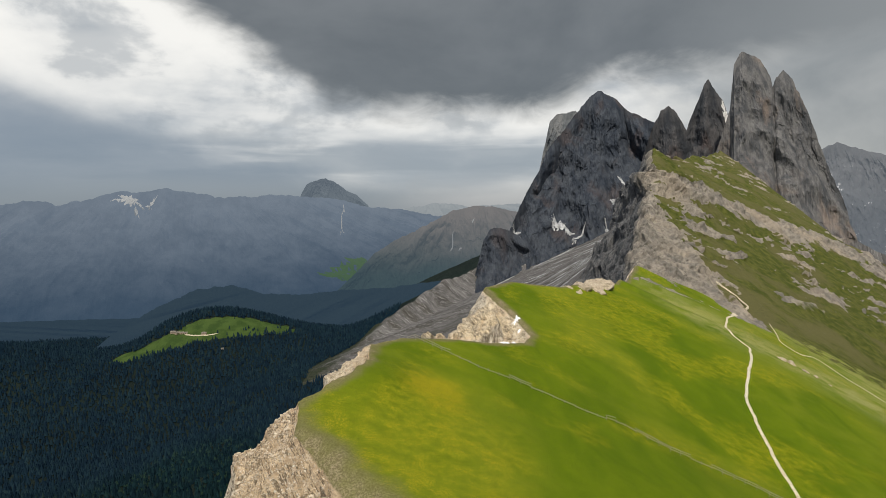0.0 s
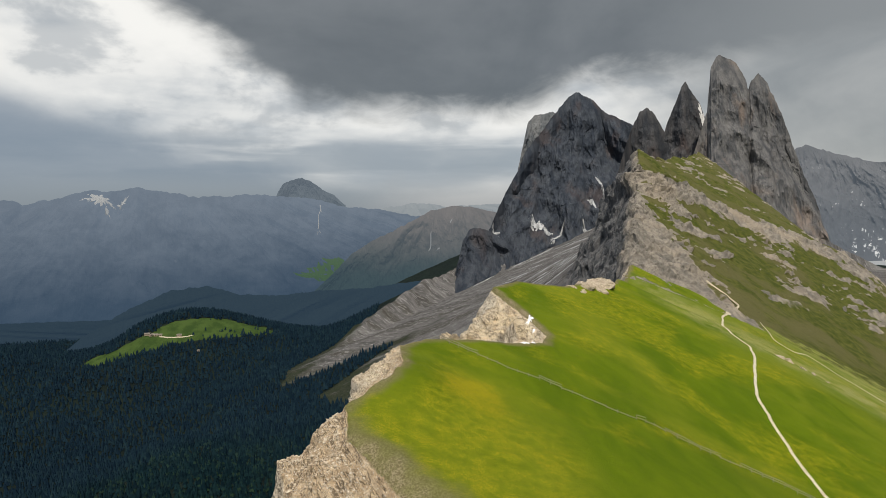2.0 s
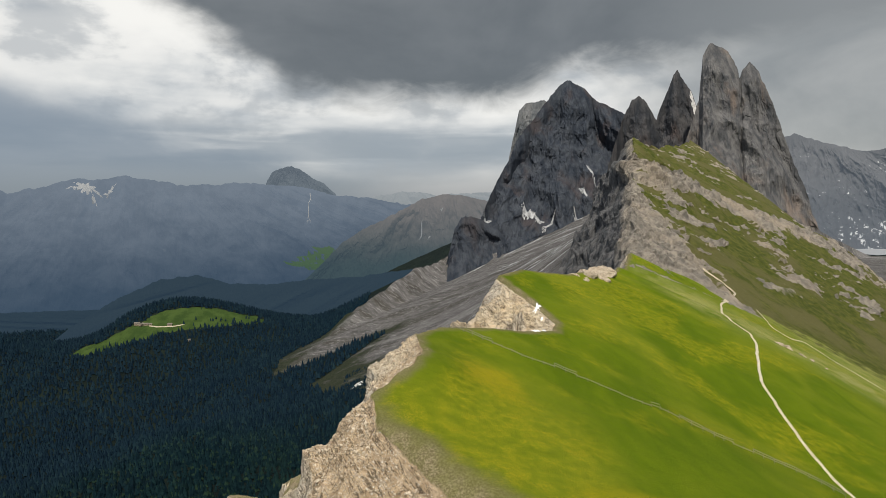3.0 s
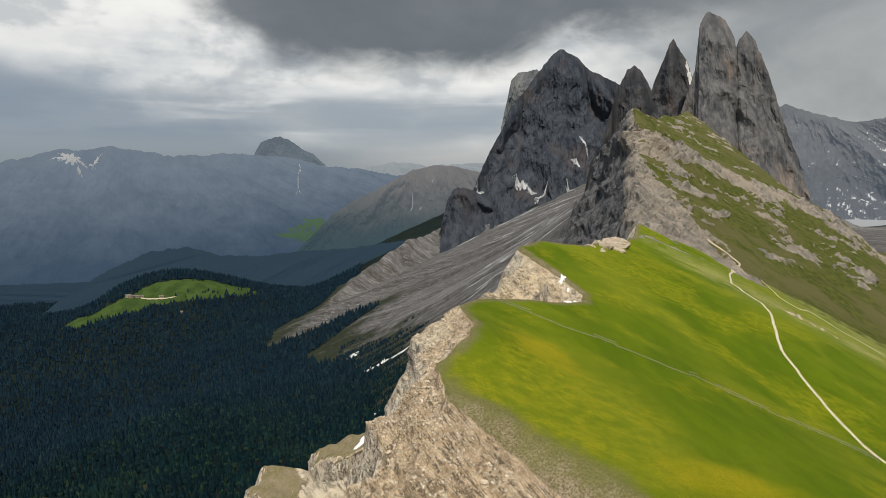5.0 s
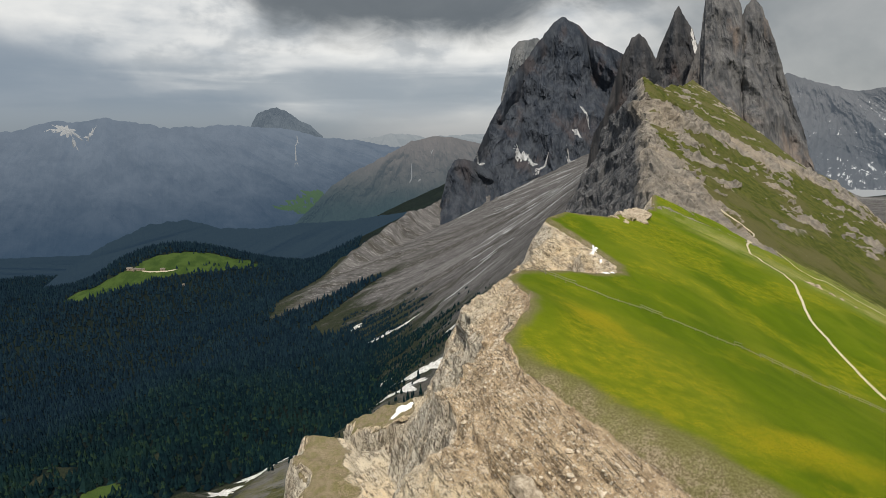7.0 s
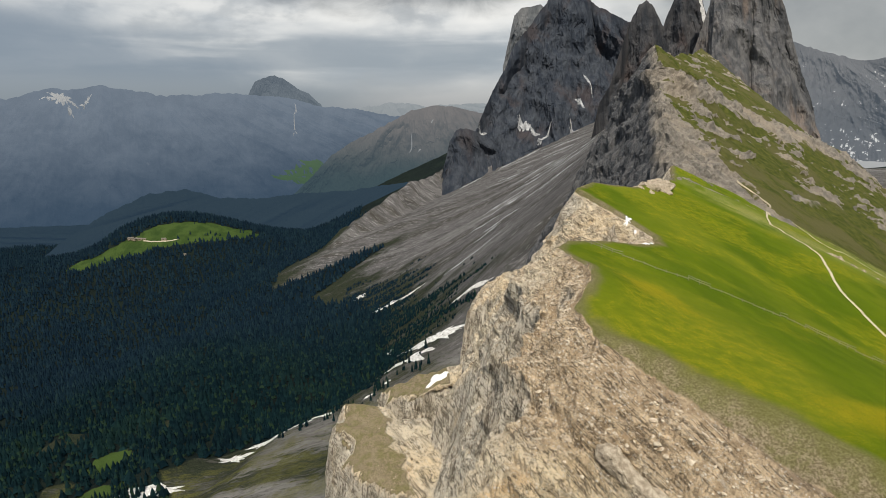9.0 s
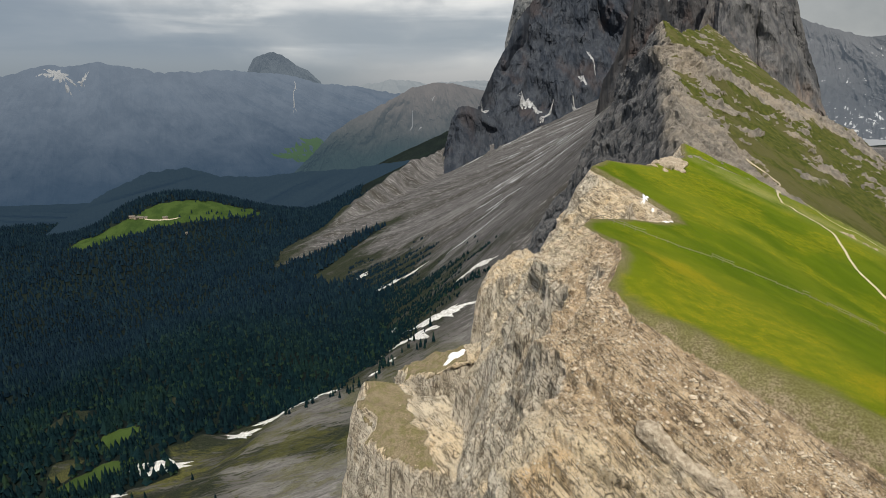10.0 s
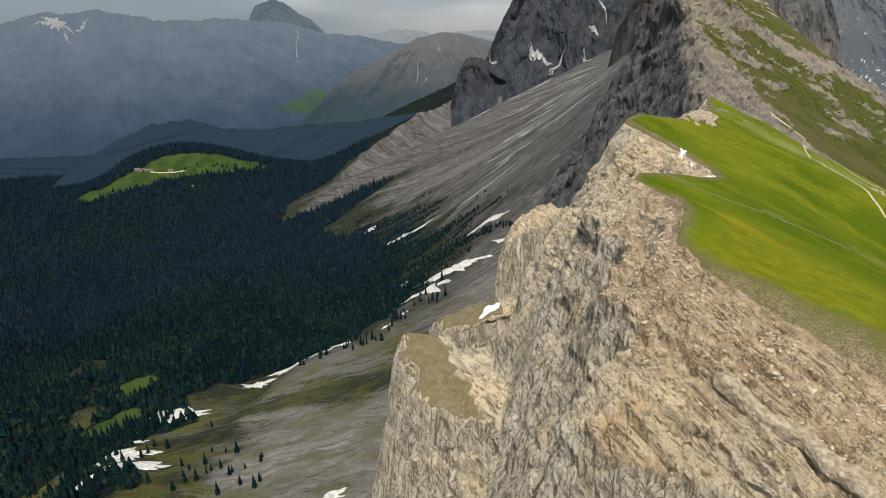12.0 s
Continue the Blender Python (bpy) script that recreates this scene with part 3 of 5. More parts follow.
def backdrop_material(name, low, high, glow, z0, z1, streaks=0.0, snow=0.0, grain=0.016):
    """Far land, many kilometres off: dim colours, with rain haze put in as emission."""
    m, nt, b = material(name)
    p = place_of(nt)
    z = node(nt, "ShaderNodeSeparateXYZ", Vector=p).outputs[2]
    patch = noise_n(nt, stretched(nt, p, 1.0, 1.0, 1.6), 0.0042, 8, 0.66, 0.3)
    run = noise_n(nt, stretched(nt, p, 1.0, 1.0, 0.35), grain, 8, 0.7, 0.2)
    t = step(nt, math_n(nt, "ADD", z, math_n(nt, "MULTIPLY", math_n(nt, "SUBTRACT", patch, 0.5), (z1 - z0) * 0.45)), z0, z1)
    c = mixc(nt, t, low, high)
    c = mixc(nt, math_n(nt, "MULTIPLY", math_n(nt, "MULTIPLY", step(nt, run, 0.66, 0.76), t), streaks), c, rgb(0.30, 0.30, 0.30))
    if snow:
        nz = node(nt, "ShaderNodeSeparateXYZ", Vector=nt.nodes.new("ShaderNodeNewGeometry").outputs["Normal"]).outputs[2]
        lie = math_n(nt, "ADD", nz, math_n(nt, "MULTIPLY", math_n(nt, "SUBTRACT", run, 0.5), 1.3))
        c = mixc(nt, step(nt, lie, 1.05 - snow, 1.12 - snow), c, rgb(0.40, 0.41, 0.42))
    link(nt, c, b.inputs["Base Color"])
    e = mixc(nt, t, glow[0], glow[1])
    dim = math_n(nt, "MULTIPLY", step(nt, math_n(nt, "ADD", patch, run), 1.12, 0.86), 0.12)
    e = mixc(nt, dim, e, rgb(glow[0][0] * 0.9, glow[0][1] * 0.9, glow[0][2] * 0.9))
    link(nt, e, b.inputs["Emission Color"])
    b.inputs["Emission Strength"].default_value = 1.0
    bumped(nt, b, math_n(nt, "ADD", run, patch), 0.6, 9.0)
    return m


def plain_material(name, a, c, scale, rough=0.85, bump=0.4, dist=0.05):
    m, nt, b = material(name)
    p = place_of(nt)
    n = noise_n(nt, p, scale, 7, 0.65)
    wide = noise_n(nt, p, scale * 0.13, 4, 0.6)
    col = mixc(nt, step(nt, n, 0.34, 0.66), a, c)
    col = mixc(nt, math_n(nt, "MULTIPLY", step(nt, wide, 0.45, 0.7), 0.4), col, a)
    link(nt, col, b.inputs["Base Color"])
    b.inputs["Roughness"].default_value = rough
    bumped(nt, b, n, bump, dist)
    return m


def crown_material():
    """Spruce and larch: dark needles, each tree a little different."""
    m, nt, b = material("conifer_needles")
    b.inputs["Specular IOR Level"].default_value = 0.0
    geo = nt.nodes.new("ShaderNodeNewGeometry")
    info = nt.nodes.new("ShaderNodeObjectInfo")
    r = math_n(nt, "FRACT", math_n(nt, "ADD", geo.outputs["Random Per Island"], info.outputs["Random"]))
    p = geo.outputs["Position"]
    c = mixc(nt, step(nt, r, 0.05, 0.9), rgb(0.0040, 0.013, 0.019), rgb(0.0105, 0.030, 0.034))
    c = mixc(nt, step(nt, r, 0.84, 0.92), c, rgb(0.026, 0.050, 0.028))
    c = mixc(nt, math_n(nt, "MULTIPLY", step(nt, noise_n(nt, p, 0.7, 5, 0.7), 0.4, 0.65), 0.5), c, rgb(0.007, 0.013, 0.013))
    # relief shade painted as broad patches, and haze as blue on the farther hills
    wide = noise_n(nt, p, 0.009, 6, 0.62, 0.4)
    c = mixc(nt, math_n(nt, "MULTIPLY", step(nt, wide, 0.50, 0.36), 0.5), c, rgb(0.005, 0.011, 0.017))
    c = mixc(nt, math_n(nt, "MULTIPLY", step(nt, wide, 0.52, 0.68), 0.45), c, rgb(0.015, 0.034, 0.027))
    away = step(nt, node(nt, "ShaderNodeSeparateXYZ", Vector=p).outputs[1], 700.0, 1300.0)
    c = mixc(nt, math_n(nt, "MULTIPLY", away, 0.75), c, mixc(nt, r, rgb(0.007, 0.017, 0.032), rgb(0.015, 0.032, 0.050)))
    link(nt, c, b.inputs["Base Color"])
    return m


MAT_RIDGE = ridge_material()
MAT_SLOPE = slope_material()
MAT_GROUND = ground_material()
MAT_TOWER = mountain_material("tower_rock", rgb(0.066, 0.069, 0.075), rgb(0.150, 0.147, 0.147), rgb(0.24, 0.185, 0.150), 0.0)
# cloud shade and blue haze are put into the massif's darker base colours
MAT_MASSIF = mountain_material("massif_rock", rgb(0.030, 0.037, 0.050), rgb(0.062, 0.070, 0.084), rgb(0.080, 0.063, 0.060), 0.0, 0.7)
# darker copy of the tower rock, with the walls' shade in its colour
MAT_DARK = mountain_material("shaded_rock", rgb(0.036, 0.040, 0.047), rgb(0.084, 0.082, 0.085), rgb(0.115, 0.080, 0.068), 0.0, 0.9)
# paler, bluish rock copy, with haze put into its base colours
MAT_PALE = mountain_material("far_massif_rock", rgb(0.10, 0.11, 0.12), rgb(0.19, 0.195, 0.20), rgb(0.20, 0.17, 0.16), 0.16, 0.35)
# each pair of glow colours stands for the haze, low and high
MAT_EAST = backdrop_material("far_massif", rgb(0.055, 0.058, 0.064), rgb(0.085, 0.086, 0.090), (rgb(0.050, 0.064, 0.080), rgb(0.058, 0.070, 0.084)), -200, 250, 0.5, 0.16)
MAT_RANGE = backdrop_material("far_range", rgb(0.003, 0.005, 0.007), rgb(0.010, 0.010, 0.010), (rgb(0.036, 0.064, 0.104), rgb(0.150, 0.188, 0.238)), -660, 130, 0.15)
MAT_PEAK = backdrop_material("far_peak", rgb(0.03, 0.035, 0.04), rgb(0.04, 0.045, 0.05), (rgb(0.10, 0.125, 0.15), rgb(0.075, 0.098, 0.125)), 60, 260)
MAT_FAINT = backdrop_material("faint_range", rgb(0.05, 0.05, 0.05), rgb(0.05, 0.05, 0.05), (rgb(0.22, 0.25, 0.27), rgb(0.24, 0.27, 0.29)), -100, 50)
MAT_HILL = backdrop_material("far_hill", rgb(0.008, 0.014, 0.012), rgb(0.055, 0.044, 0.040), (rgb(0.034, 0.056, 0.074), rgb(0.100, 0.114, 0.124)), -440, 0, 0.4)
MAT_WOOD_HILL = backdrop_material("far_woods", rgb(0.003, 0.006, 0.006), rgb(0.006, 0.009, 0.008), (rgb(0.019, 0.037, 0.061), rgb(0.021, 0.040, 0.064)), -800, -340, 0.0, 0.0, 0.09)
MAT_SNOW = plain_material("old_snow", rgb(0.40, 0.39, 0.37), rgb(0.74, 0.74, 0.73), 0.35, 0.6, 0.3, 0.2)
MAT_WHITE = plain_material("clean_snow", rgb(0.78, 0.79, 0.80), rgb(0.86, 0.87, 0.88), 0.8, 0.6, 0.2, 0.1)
# greyer copy of the old snow, with shade put into its colour
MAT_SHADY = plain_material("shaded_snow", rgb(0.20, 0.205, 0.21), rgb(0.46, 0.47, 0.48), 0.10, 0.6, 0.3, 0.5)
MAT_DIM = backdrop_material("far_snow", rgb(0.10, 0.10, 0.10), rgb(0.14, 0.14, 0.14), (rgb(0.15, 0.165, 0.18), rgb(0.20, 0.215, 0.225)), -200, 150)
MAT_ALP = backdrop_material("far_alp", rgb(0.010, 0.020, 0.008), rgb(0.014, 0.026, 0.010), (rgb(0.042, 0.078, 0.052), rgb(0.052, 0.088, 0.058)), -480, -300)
MAT_PATH = plain_material("trodden_gravel", rgb(0.40, 0.34, 0.25), rgb(0.60, 0.54, 0.42), 1.2)
MAT_STONE = plain_material("loose_stone", rgb(0.36, 0.285, 0.20), rgb(0.60, 0.52, 0.41), 1.5, 0.9, 0.6, 0.1)
MAT_CRAG = plain_material("weathered_crag", rgb(0.27, 0.22, 0.16), rgb(0.50, 0.43, 0.335), 1.4, 0.9, 0.9, 0.5)
MAT_WOOD = plain_material("weathered_wood", rgb(0.17, 0.155, 0.12), rgb(0.32, 0.295, 0.24), 6.0, 0.8, 0.3, 0.02)
MAT_CROWN = crown_material()
MAT_BARK = plain_material("bark", rgb(0.05, 0.04, 0.03), rgb(0.11, 0.085, 0.065), 3.0)
MAT_ROOF = plain_material("shingle_roof", rgb(0.13, 0.11, 0.09), rgb(0.24, 0.22, 0.19), 2.0)
MAT_WALL = plain_material("hut_wall", rgb(0.22, 0.16, 0.11), rgb(0.42, 0.36, 0.29), 1.5)


# ---- mesh builders ----
def mesh_object(name, verts, faces, mat, parent=None):
    me = bpy.data.meshes.new(name)
    me.from_pydata(verts, [], faces)
    me.materials.append(mat)
    ob = new(name, me)
    ob.parent = parent
    return ob


def array_mesh(name, verts, quads, mat, mask=None, smooth_faces=None, parent=None):
    """A mesh from arrays: verts (n, 3), faces (m, 3 or 4), colour masks (n, 3 or 4)."""
    verts, quads = np.asarray(verts, np.float32), np.asarray(quads, np.int32)
    k = quads.shape[1]
    me = bpy.data.meshes.new(name)
    me.vertices.add(len(verts))
    me.vertices.foreach_set("co", verts.ravel())
    me.loops.add(quads.size)
    me.loops.foreach_set("vertex_index", quads.ravel())
    me.polygons.add(len(quads))
    me.polygons.foreach_set("loop_start", np.arange(0, quads.size, k, dtype=np.int32))
    me.polygons.foreach_set("loop_total", np.full(len(quads), k, np.int32))
    if smooth_faces is not None:
        me.polygons.foreach_set("use_smooth", np.broadcast_to(smooth_faces, len(quads)).astype(bool))
    me.update(calc_edges=True)
    if mask is not None:
        at = me.attributes.new("mask", "FLOAT_COLOR", "POINT")
        at.data.foreach_set("color", (mask if mask.shape[1] == 4 else np.c_[mask, np.ones(len(mask))]).astype(np.float32).ravel())
    me.materials.append(mat)
    ob = new(name, me)
    ob.parent = parent
    return ob


def grid_faces(n, m):
    i = np.arange(n * m).reshape(n, m)
    return np.stack([i[:-1, :-1], i[1:, :-1], i[1:, 1:], i[:-1, 1:]], -1).reshape(-1, 4)


def normals_of(P):
    """Unit normals of a grid of places (n, m, 3)."""
    du, dv = np.gradient(P, axis=0), np.gradient(P, axis=1)
    n = np.cross(du, dv)
    return n / np.maximum(np.linalg.norm(n, axis=-1, keepdims=True), 1e-9)


def spaced(*stretches):
    """Coordinates from stretches (from, to, first step, last step)."""
    out = []
    for a, b, s0, s1 in stretches:
        v = a
        while v < b:
            out.append(v)
            v += s0 + (s1 - s0) * (v - a) / (b - a)
    out.append(stretches[-1][1])
    return np.array(out)

# ---- the land ----
BED_L = np.array((0.50, -0.75, -0.42)) / np.linalg.norm((0.50, -0.75, -0.42))
BED_N = np.array((-0.50, -0.35, 0.79)) / np.linalg.norm((-0.50, -0.35, 0.79))
BED_A = np.cross(BED_N, BED_L)


def turf_edge(qy):
    """How far the dried turf hangs over the cliff's edge."""
    return np.interp(qy, (50, 80, 92, 98, 145, 160, 400), (6.5, 4.0, 1.5, 0.0, 0.0, 1.0, 1.0))


def build_ridge():
    xs = spaced((-125, -78, 1.6, 0.5), (-78, 32, 0.45, 0.45), (32, 62, 0.5, 1.2), (62, 330, 1.3, 4.0))
    ys = spaced((-70, 18, 5.0, 1.2), (18, 60, 1.2, 0.5), (60, 200, 0.5, 0.5), (200, 262, 0.55, 0.9), (262, 345, 1.0, 1.6))
    X, Y = np.meshgrid(xs, ys, indexing="ij")
    Z, d, n, qy, talus = terrain(X, Y, True)
    P = np.stack([X, Y, Z], -1)
    N = normals_of(P)
    out = np.where(d > 0, -d, n)
    rock = smooth(turf_edge(qy) - 1.5, turf_edge(qy) + 2.5, out)
    l, a, b = (P @ v for v in (BED_L, BED_A, BED_N))
    wl = l + 3 * fbm(X / 12, Y / 12, Z / 12, 2)
    wa = a + 1.2 * fbm(X / 9, Y / 9, Z / 9 + 4, 2)
    beds = ridged(wl / 34, wa / 4.6, b / 6.0, 4, 0.55) - 0.6
    plates = facets(wl / 7.5, wa / 2.6, 1) + 0.5 * facets(wl / 2.8 + 0.3, wa / 1.2, 2)
    blocks = fbm(X / 11, Y / 11, Z / 11, 3, 0.5)
    crumb = fbm(X / 1.5, Y / 1.5, Z / 1.5, 2, 0.5)
    big = ridged(X / 38, Y / 38, Z / 90, 2) - 0.6
    deep = smooth(3, 14, n)
    # broken edges of the beds: sharp little walls along their run
    teeth = lambda v: 0.5 - (v - np.floor(v))
    worn = 0.35 + 0.9 * smooth(-0.25, 0.35, fbm(X / 13, Y / 13, Z / 13 + 8, 2))
    edges = worn * (1.25 * teeth(wa / 3.7 + 0.7 * blocks) + 0.5 * teeth(wa / 1.45 + 0.9 * blocks + 0.3))
    rims = [shelf_at(X, Y, k)[0] for k in range(2)]
    shelf = smooth(1.0, -1.5, np.minimum(*rims))
    # upright fins and clefts where the cliff falls away
    run = 0.42 * X + 0.9 * Y + 4.0 * blocks
    fins = ridged(run / 13, Z / 90, 0.7, 3, 0.55) - 0.62
    disp = rock * ((0.4 + 0.6 * deep) * (1.7 * beds + 0.5 * plates + 0.55 * edges) + 0.8 * blocks + 0.28 * crumb + 3.0 * big * smooth(10, 26, n))
    steep = smooth(0.55, 0.25, N[..., 2])
    disp = disp * (1 - 0.6 * steep) + rock * steep * (0.7 * fbm(X / 5, Y / 5, Z / 22, 3, 0.5) + 0.8 * (ridged(run / 4.2, Z / 40, 3.3, 2, 0.5) - 0.6))
    disp = disp + rock * smooth(8, 14, n) * smooth(88, 96, Y) * smooth(190, 165, Y) * 4.2 * fins
    disp = disp * (1 - 0.8 * shelf)
    turf = (1 - rock) * 0.10 * fbm(X / 3.5, Y / 3.5, 0.2, 3)
    P = P + N * ((disp * smooth(8, -2, talus)) + turf)[..., None]
    P[..., 2] -= 0.75 * smooth(-0.35, 0.35, out - turf_edge(qy) + 1.1 * fbm(X / 5, Y / 5, 7.7, 3)) * smooth(135, 120, qy)
    grass = smooth(turf_edge(qy) + 1.4, turf_edge(qy) - 1.4, out)
    # turf on the shelves of the cliff
    flat = smooth(0.55, 0.75, normals_of(P)[..., 2] + 0.15 * fbm(X / 4, Y / 4, 3.1, 2))
    turfy_a = smooth(1.6, 0.2, rims[0]) * smooth(-46, -51, X + 0.25 * (Y - 150) + 3.0 * fbm(X / 6, Y / 6, 0.9, 2))
    turfy_b = smooth(1.6, 0.2, rims[1]) * smooth(-30, -34, X)
    grass = np.maximum(grass, 0.8 * flat * np.maximum(turfy_a, turfy_b))
    solid = smooth(0.66, 0.46, N[..., 2] + 0.22 * fbm(X / 14, Y / 14, Z / 14, 3))
    dry_or_shade = smooth(-6.0, 5.0, n - np.maximum(d, 0) + 2.0 * fbm(X / 6, Y / 6, 0.4, 3)) * smooth(112, 96, qy) + 0.8 * smooth(-3.2, 0.6, -d + 0.8 * fbm(X / 4, Y / 4, 0.4, 2)) * smooth(96, 112, qy)
    dry_or_shade = np.maximum(dry_or_shade, smooth(20, 30, n))
    pale = np.exp(-((((X - 128) * 0.62 + (Y - 280) * 0.78) / 26) ** 2)) * smooth(90, 120, X)
    pale = np.maximum(pale, smooth(140, 230, X))
    pale = np.where(rock > 0.5, solid, pale)
    fresh = smooth(24, 5, n) * smooth(140, 118, qy) + 0.5 * smooth(150, 160, qy)
    m = np.stack([grass, dry_or_shade, pale, fresh], -1).reshape(-1, 4)
    quads = grid_faces(*X.shape)
    quads = quads[(talus.reshape(-1)[quads] < 9).any(1)]
    turfy = rock.reshape(-1)[quads].mean(1) < 0.5
    ob = array_mesh("ridge", P.reshape(-1, 3), quads, MAT_RIDGE, m, turfy)
    return tagged(ob, "grassy alpine ridge with yellow flowers above a crumbling tan cliff", "ridge", kind="structure")


def build_slope():
    xs = spaced((40, 130, 2.5, 1.4), (130, 420, 1.4, 1.8), (420, 820, 2.0, 6.0))
    ys = spaced((318, 440, 1.5, 1.5), (440, 760, 1.6, 2.2), (760, 1150, 2.4, 7.0))
    X, Y = np.meshgrid(xs, ys, indexing="ij")
    Z, d, n, qy, talus = terrain(X, Y, True)
    P = np.stack([X, Y, Z], -1)
    N = normals_of(P)
    along = (X - 222) * 0.83 + (Y - 560) * 0.56
    across = Z + 0.25 * along
    ragged = fbm(X / 30, Y / 30, Z / 30, 5, 0.62)
    up = smooth(330, 420, Y)
    edge = np.interp(across, (-130, -99, -80, -44, -7, 30, 60), (-175, -152, -116, -98, -55, -16, 20))
    wall = smooth(9, -9, along - edge + 16 * ragged) * smooth(60, 40, across + 12 * ragged)
    # valley side of the crest, where the material paints shade
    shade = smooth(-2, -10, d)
    wall = np.maximum(wall, smooth(1, -3, d))
    # a broken cliff band crosses the slope under a turf shelf
    over = 21 - 0.05 * np.maximum(along - 40, 0) + 10 * fbm(along / 55, 0.3, 0.6, 3)
    under = np.interp(along, (-45, -15, 20, 60, 100, 200, 320), (0, -5, -16, -22, -26, -36, -50))
    share = np.clip((across - under) / np.maximum(over - under, 4.0), -0.5, 2.0)
    strips = fbm(along / 70, across / 11, 2.2, 4, 0.6) + 0.5 * ragged
    band = smooth(1.06, 0.98, share + 0.10 * ragged) * smooth(-0.05, 0.12, share + 0.2 * ragged) * smooth(-60, -35, along)
    solid = smooth(0.35, 0.75, share + 0.25 * ragged)
    band = band * np.maximum(solid, smooth(0.02, 0.22, strips + 0.2 * share))
    low = smooth(0.30, 0.46, strips) * smooth(0.02, -0.08, share) * smooth(-115, -60, across + 30 * smooth(0, 120, along))
    crown = smooth(0.30, 0.48, strips) * smooth(1.6, 2.0, share + 0.3 * ragged)
    rock = np.clip(np.maximum.reduce([wall, band * up, low * up, crown * up]), 0, 1)
    flutes = ridged((X + 5 * ragged) / 24, (Y + 5 * ragged) / 24, Z / 110, 4, 0.55) - 0.6
    plates = facets((X + 0.6 * Y) / 12 + 0.4 * ragged, Z / 15 + 0.4 * ragged, 3) + 0.5 * facets((X + 0.6 * Y) / 4.5, Z / 6, 4)
    disp = rock * (5.5 * flutes + 2.6 * plates + 1.6 * fbm(X / 8, Y / 8, Z / 14, 3, 0.55)) + 1.2 * fbm(X / 14, Y / 14, Z / 14, 3) * up + up * (9.0 * np.clip(share, 0, 1) * smooth(1.35, 1.0, share) * smooth(-60, -20, along) + 1.5 * low)
    fade = smooth(318, 345, Y)
    P = P + N * (disp * fade * smooth(8, -2, talus))[..., None]
    grass = 1 - rock
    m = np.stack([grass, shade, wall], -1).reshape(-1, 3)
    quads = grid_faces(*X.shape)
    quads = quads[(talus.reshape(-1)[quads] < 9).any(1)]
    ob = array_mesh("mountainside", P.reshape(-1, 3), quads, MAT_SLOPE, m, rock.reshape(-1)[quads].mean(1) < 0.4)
    return tagged(ob, "steep mountainside of pale rock bands with turf between them", "mountainside", kind="structure")


def forest_edge(y):
    return np.interp(y, (200, 330, 400, 470, 530, 570, 605, 640, 680, 770, 880, 1080, 1211, 1300, 1391, 1430, 1470, 1505, 1540, 1570, 1650, 1750, 2000, 2300), (-345, -325, -275, -325, -275, -290, -215, -110, -55, -62, -62, -100, -150, -205, -265, -170, -70, -120, -350, -385, -380, -330, -120, 200))


def forest_at(x, y):
    """One in the woods, nought outside."""
    f = smooth(20, -20, x - forest_edge(y) + 26 * fbm(x / 45, y / 45, 3.3, 3))
    hole = clearing_at(x, y)
    gap = smooth(0.42, 0.55, fbm(x / 60, y / 60, 8.3, 2)) * smooth(900, 600, y)
    return f * (1 - hole) * (1 - gap) * (1 - glade_at(x, y))


def glade_at(x, y):
    """Small bright glades in the near woods."""
    g = 0 * x
    for cx, cy, a, b in ((-372, 640, 24, 15), (-362, 566, 40, 16), (-420, 470, 20, 10)):
        g = np.maximum(g, smooth(1.25, 0.8, ((x - cx) / a) ** 2 + ((y - cy) / b) ** 2 + 0.5 * fbm(x / 14, y / 14, 2.2, 2)))
    return g


def clearing_at(x, y):
    dx, dy = x + 775, y - 1945
    a, b = dx * math.cos(0.33) + dy * math.sin(0.33), -dx * math.sin(0.33) + dy * math.cos(0.33)
    r = (a / 290) ** 2 + (b / 47) ** 2 + 0.55 * fbm(x / 60, y / 60, 5.5, 3)
    return smooth(1.1, 0.85, r)


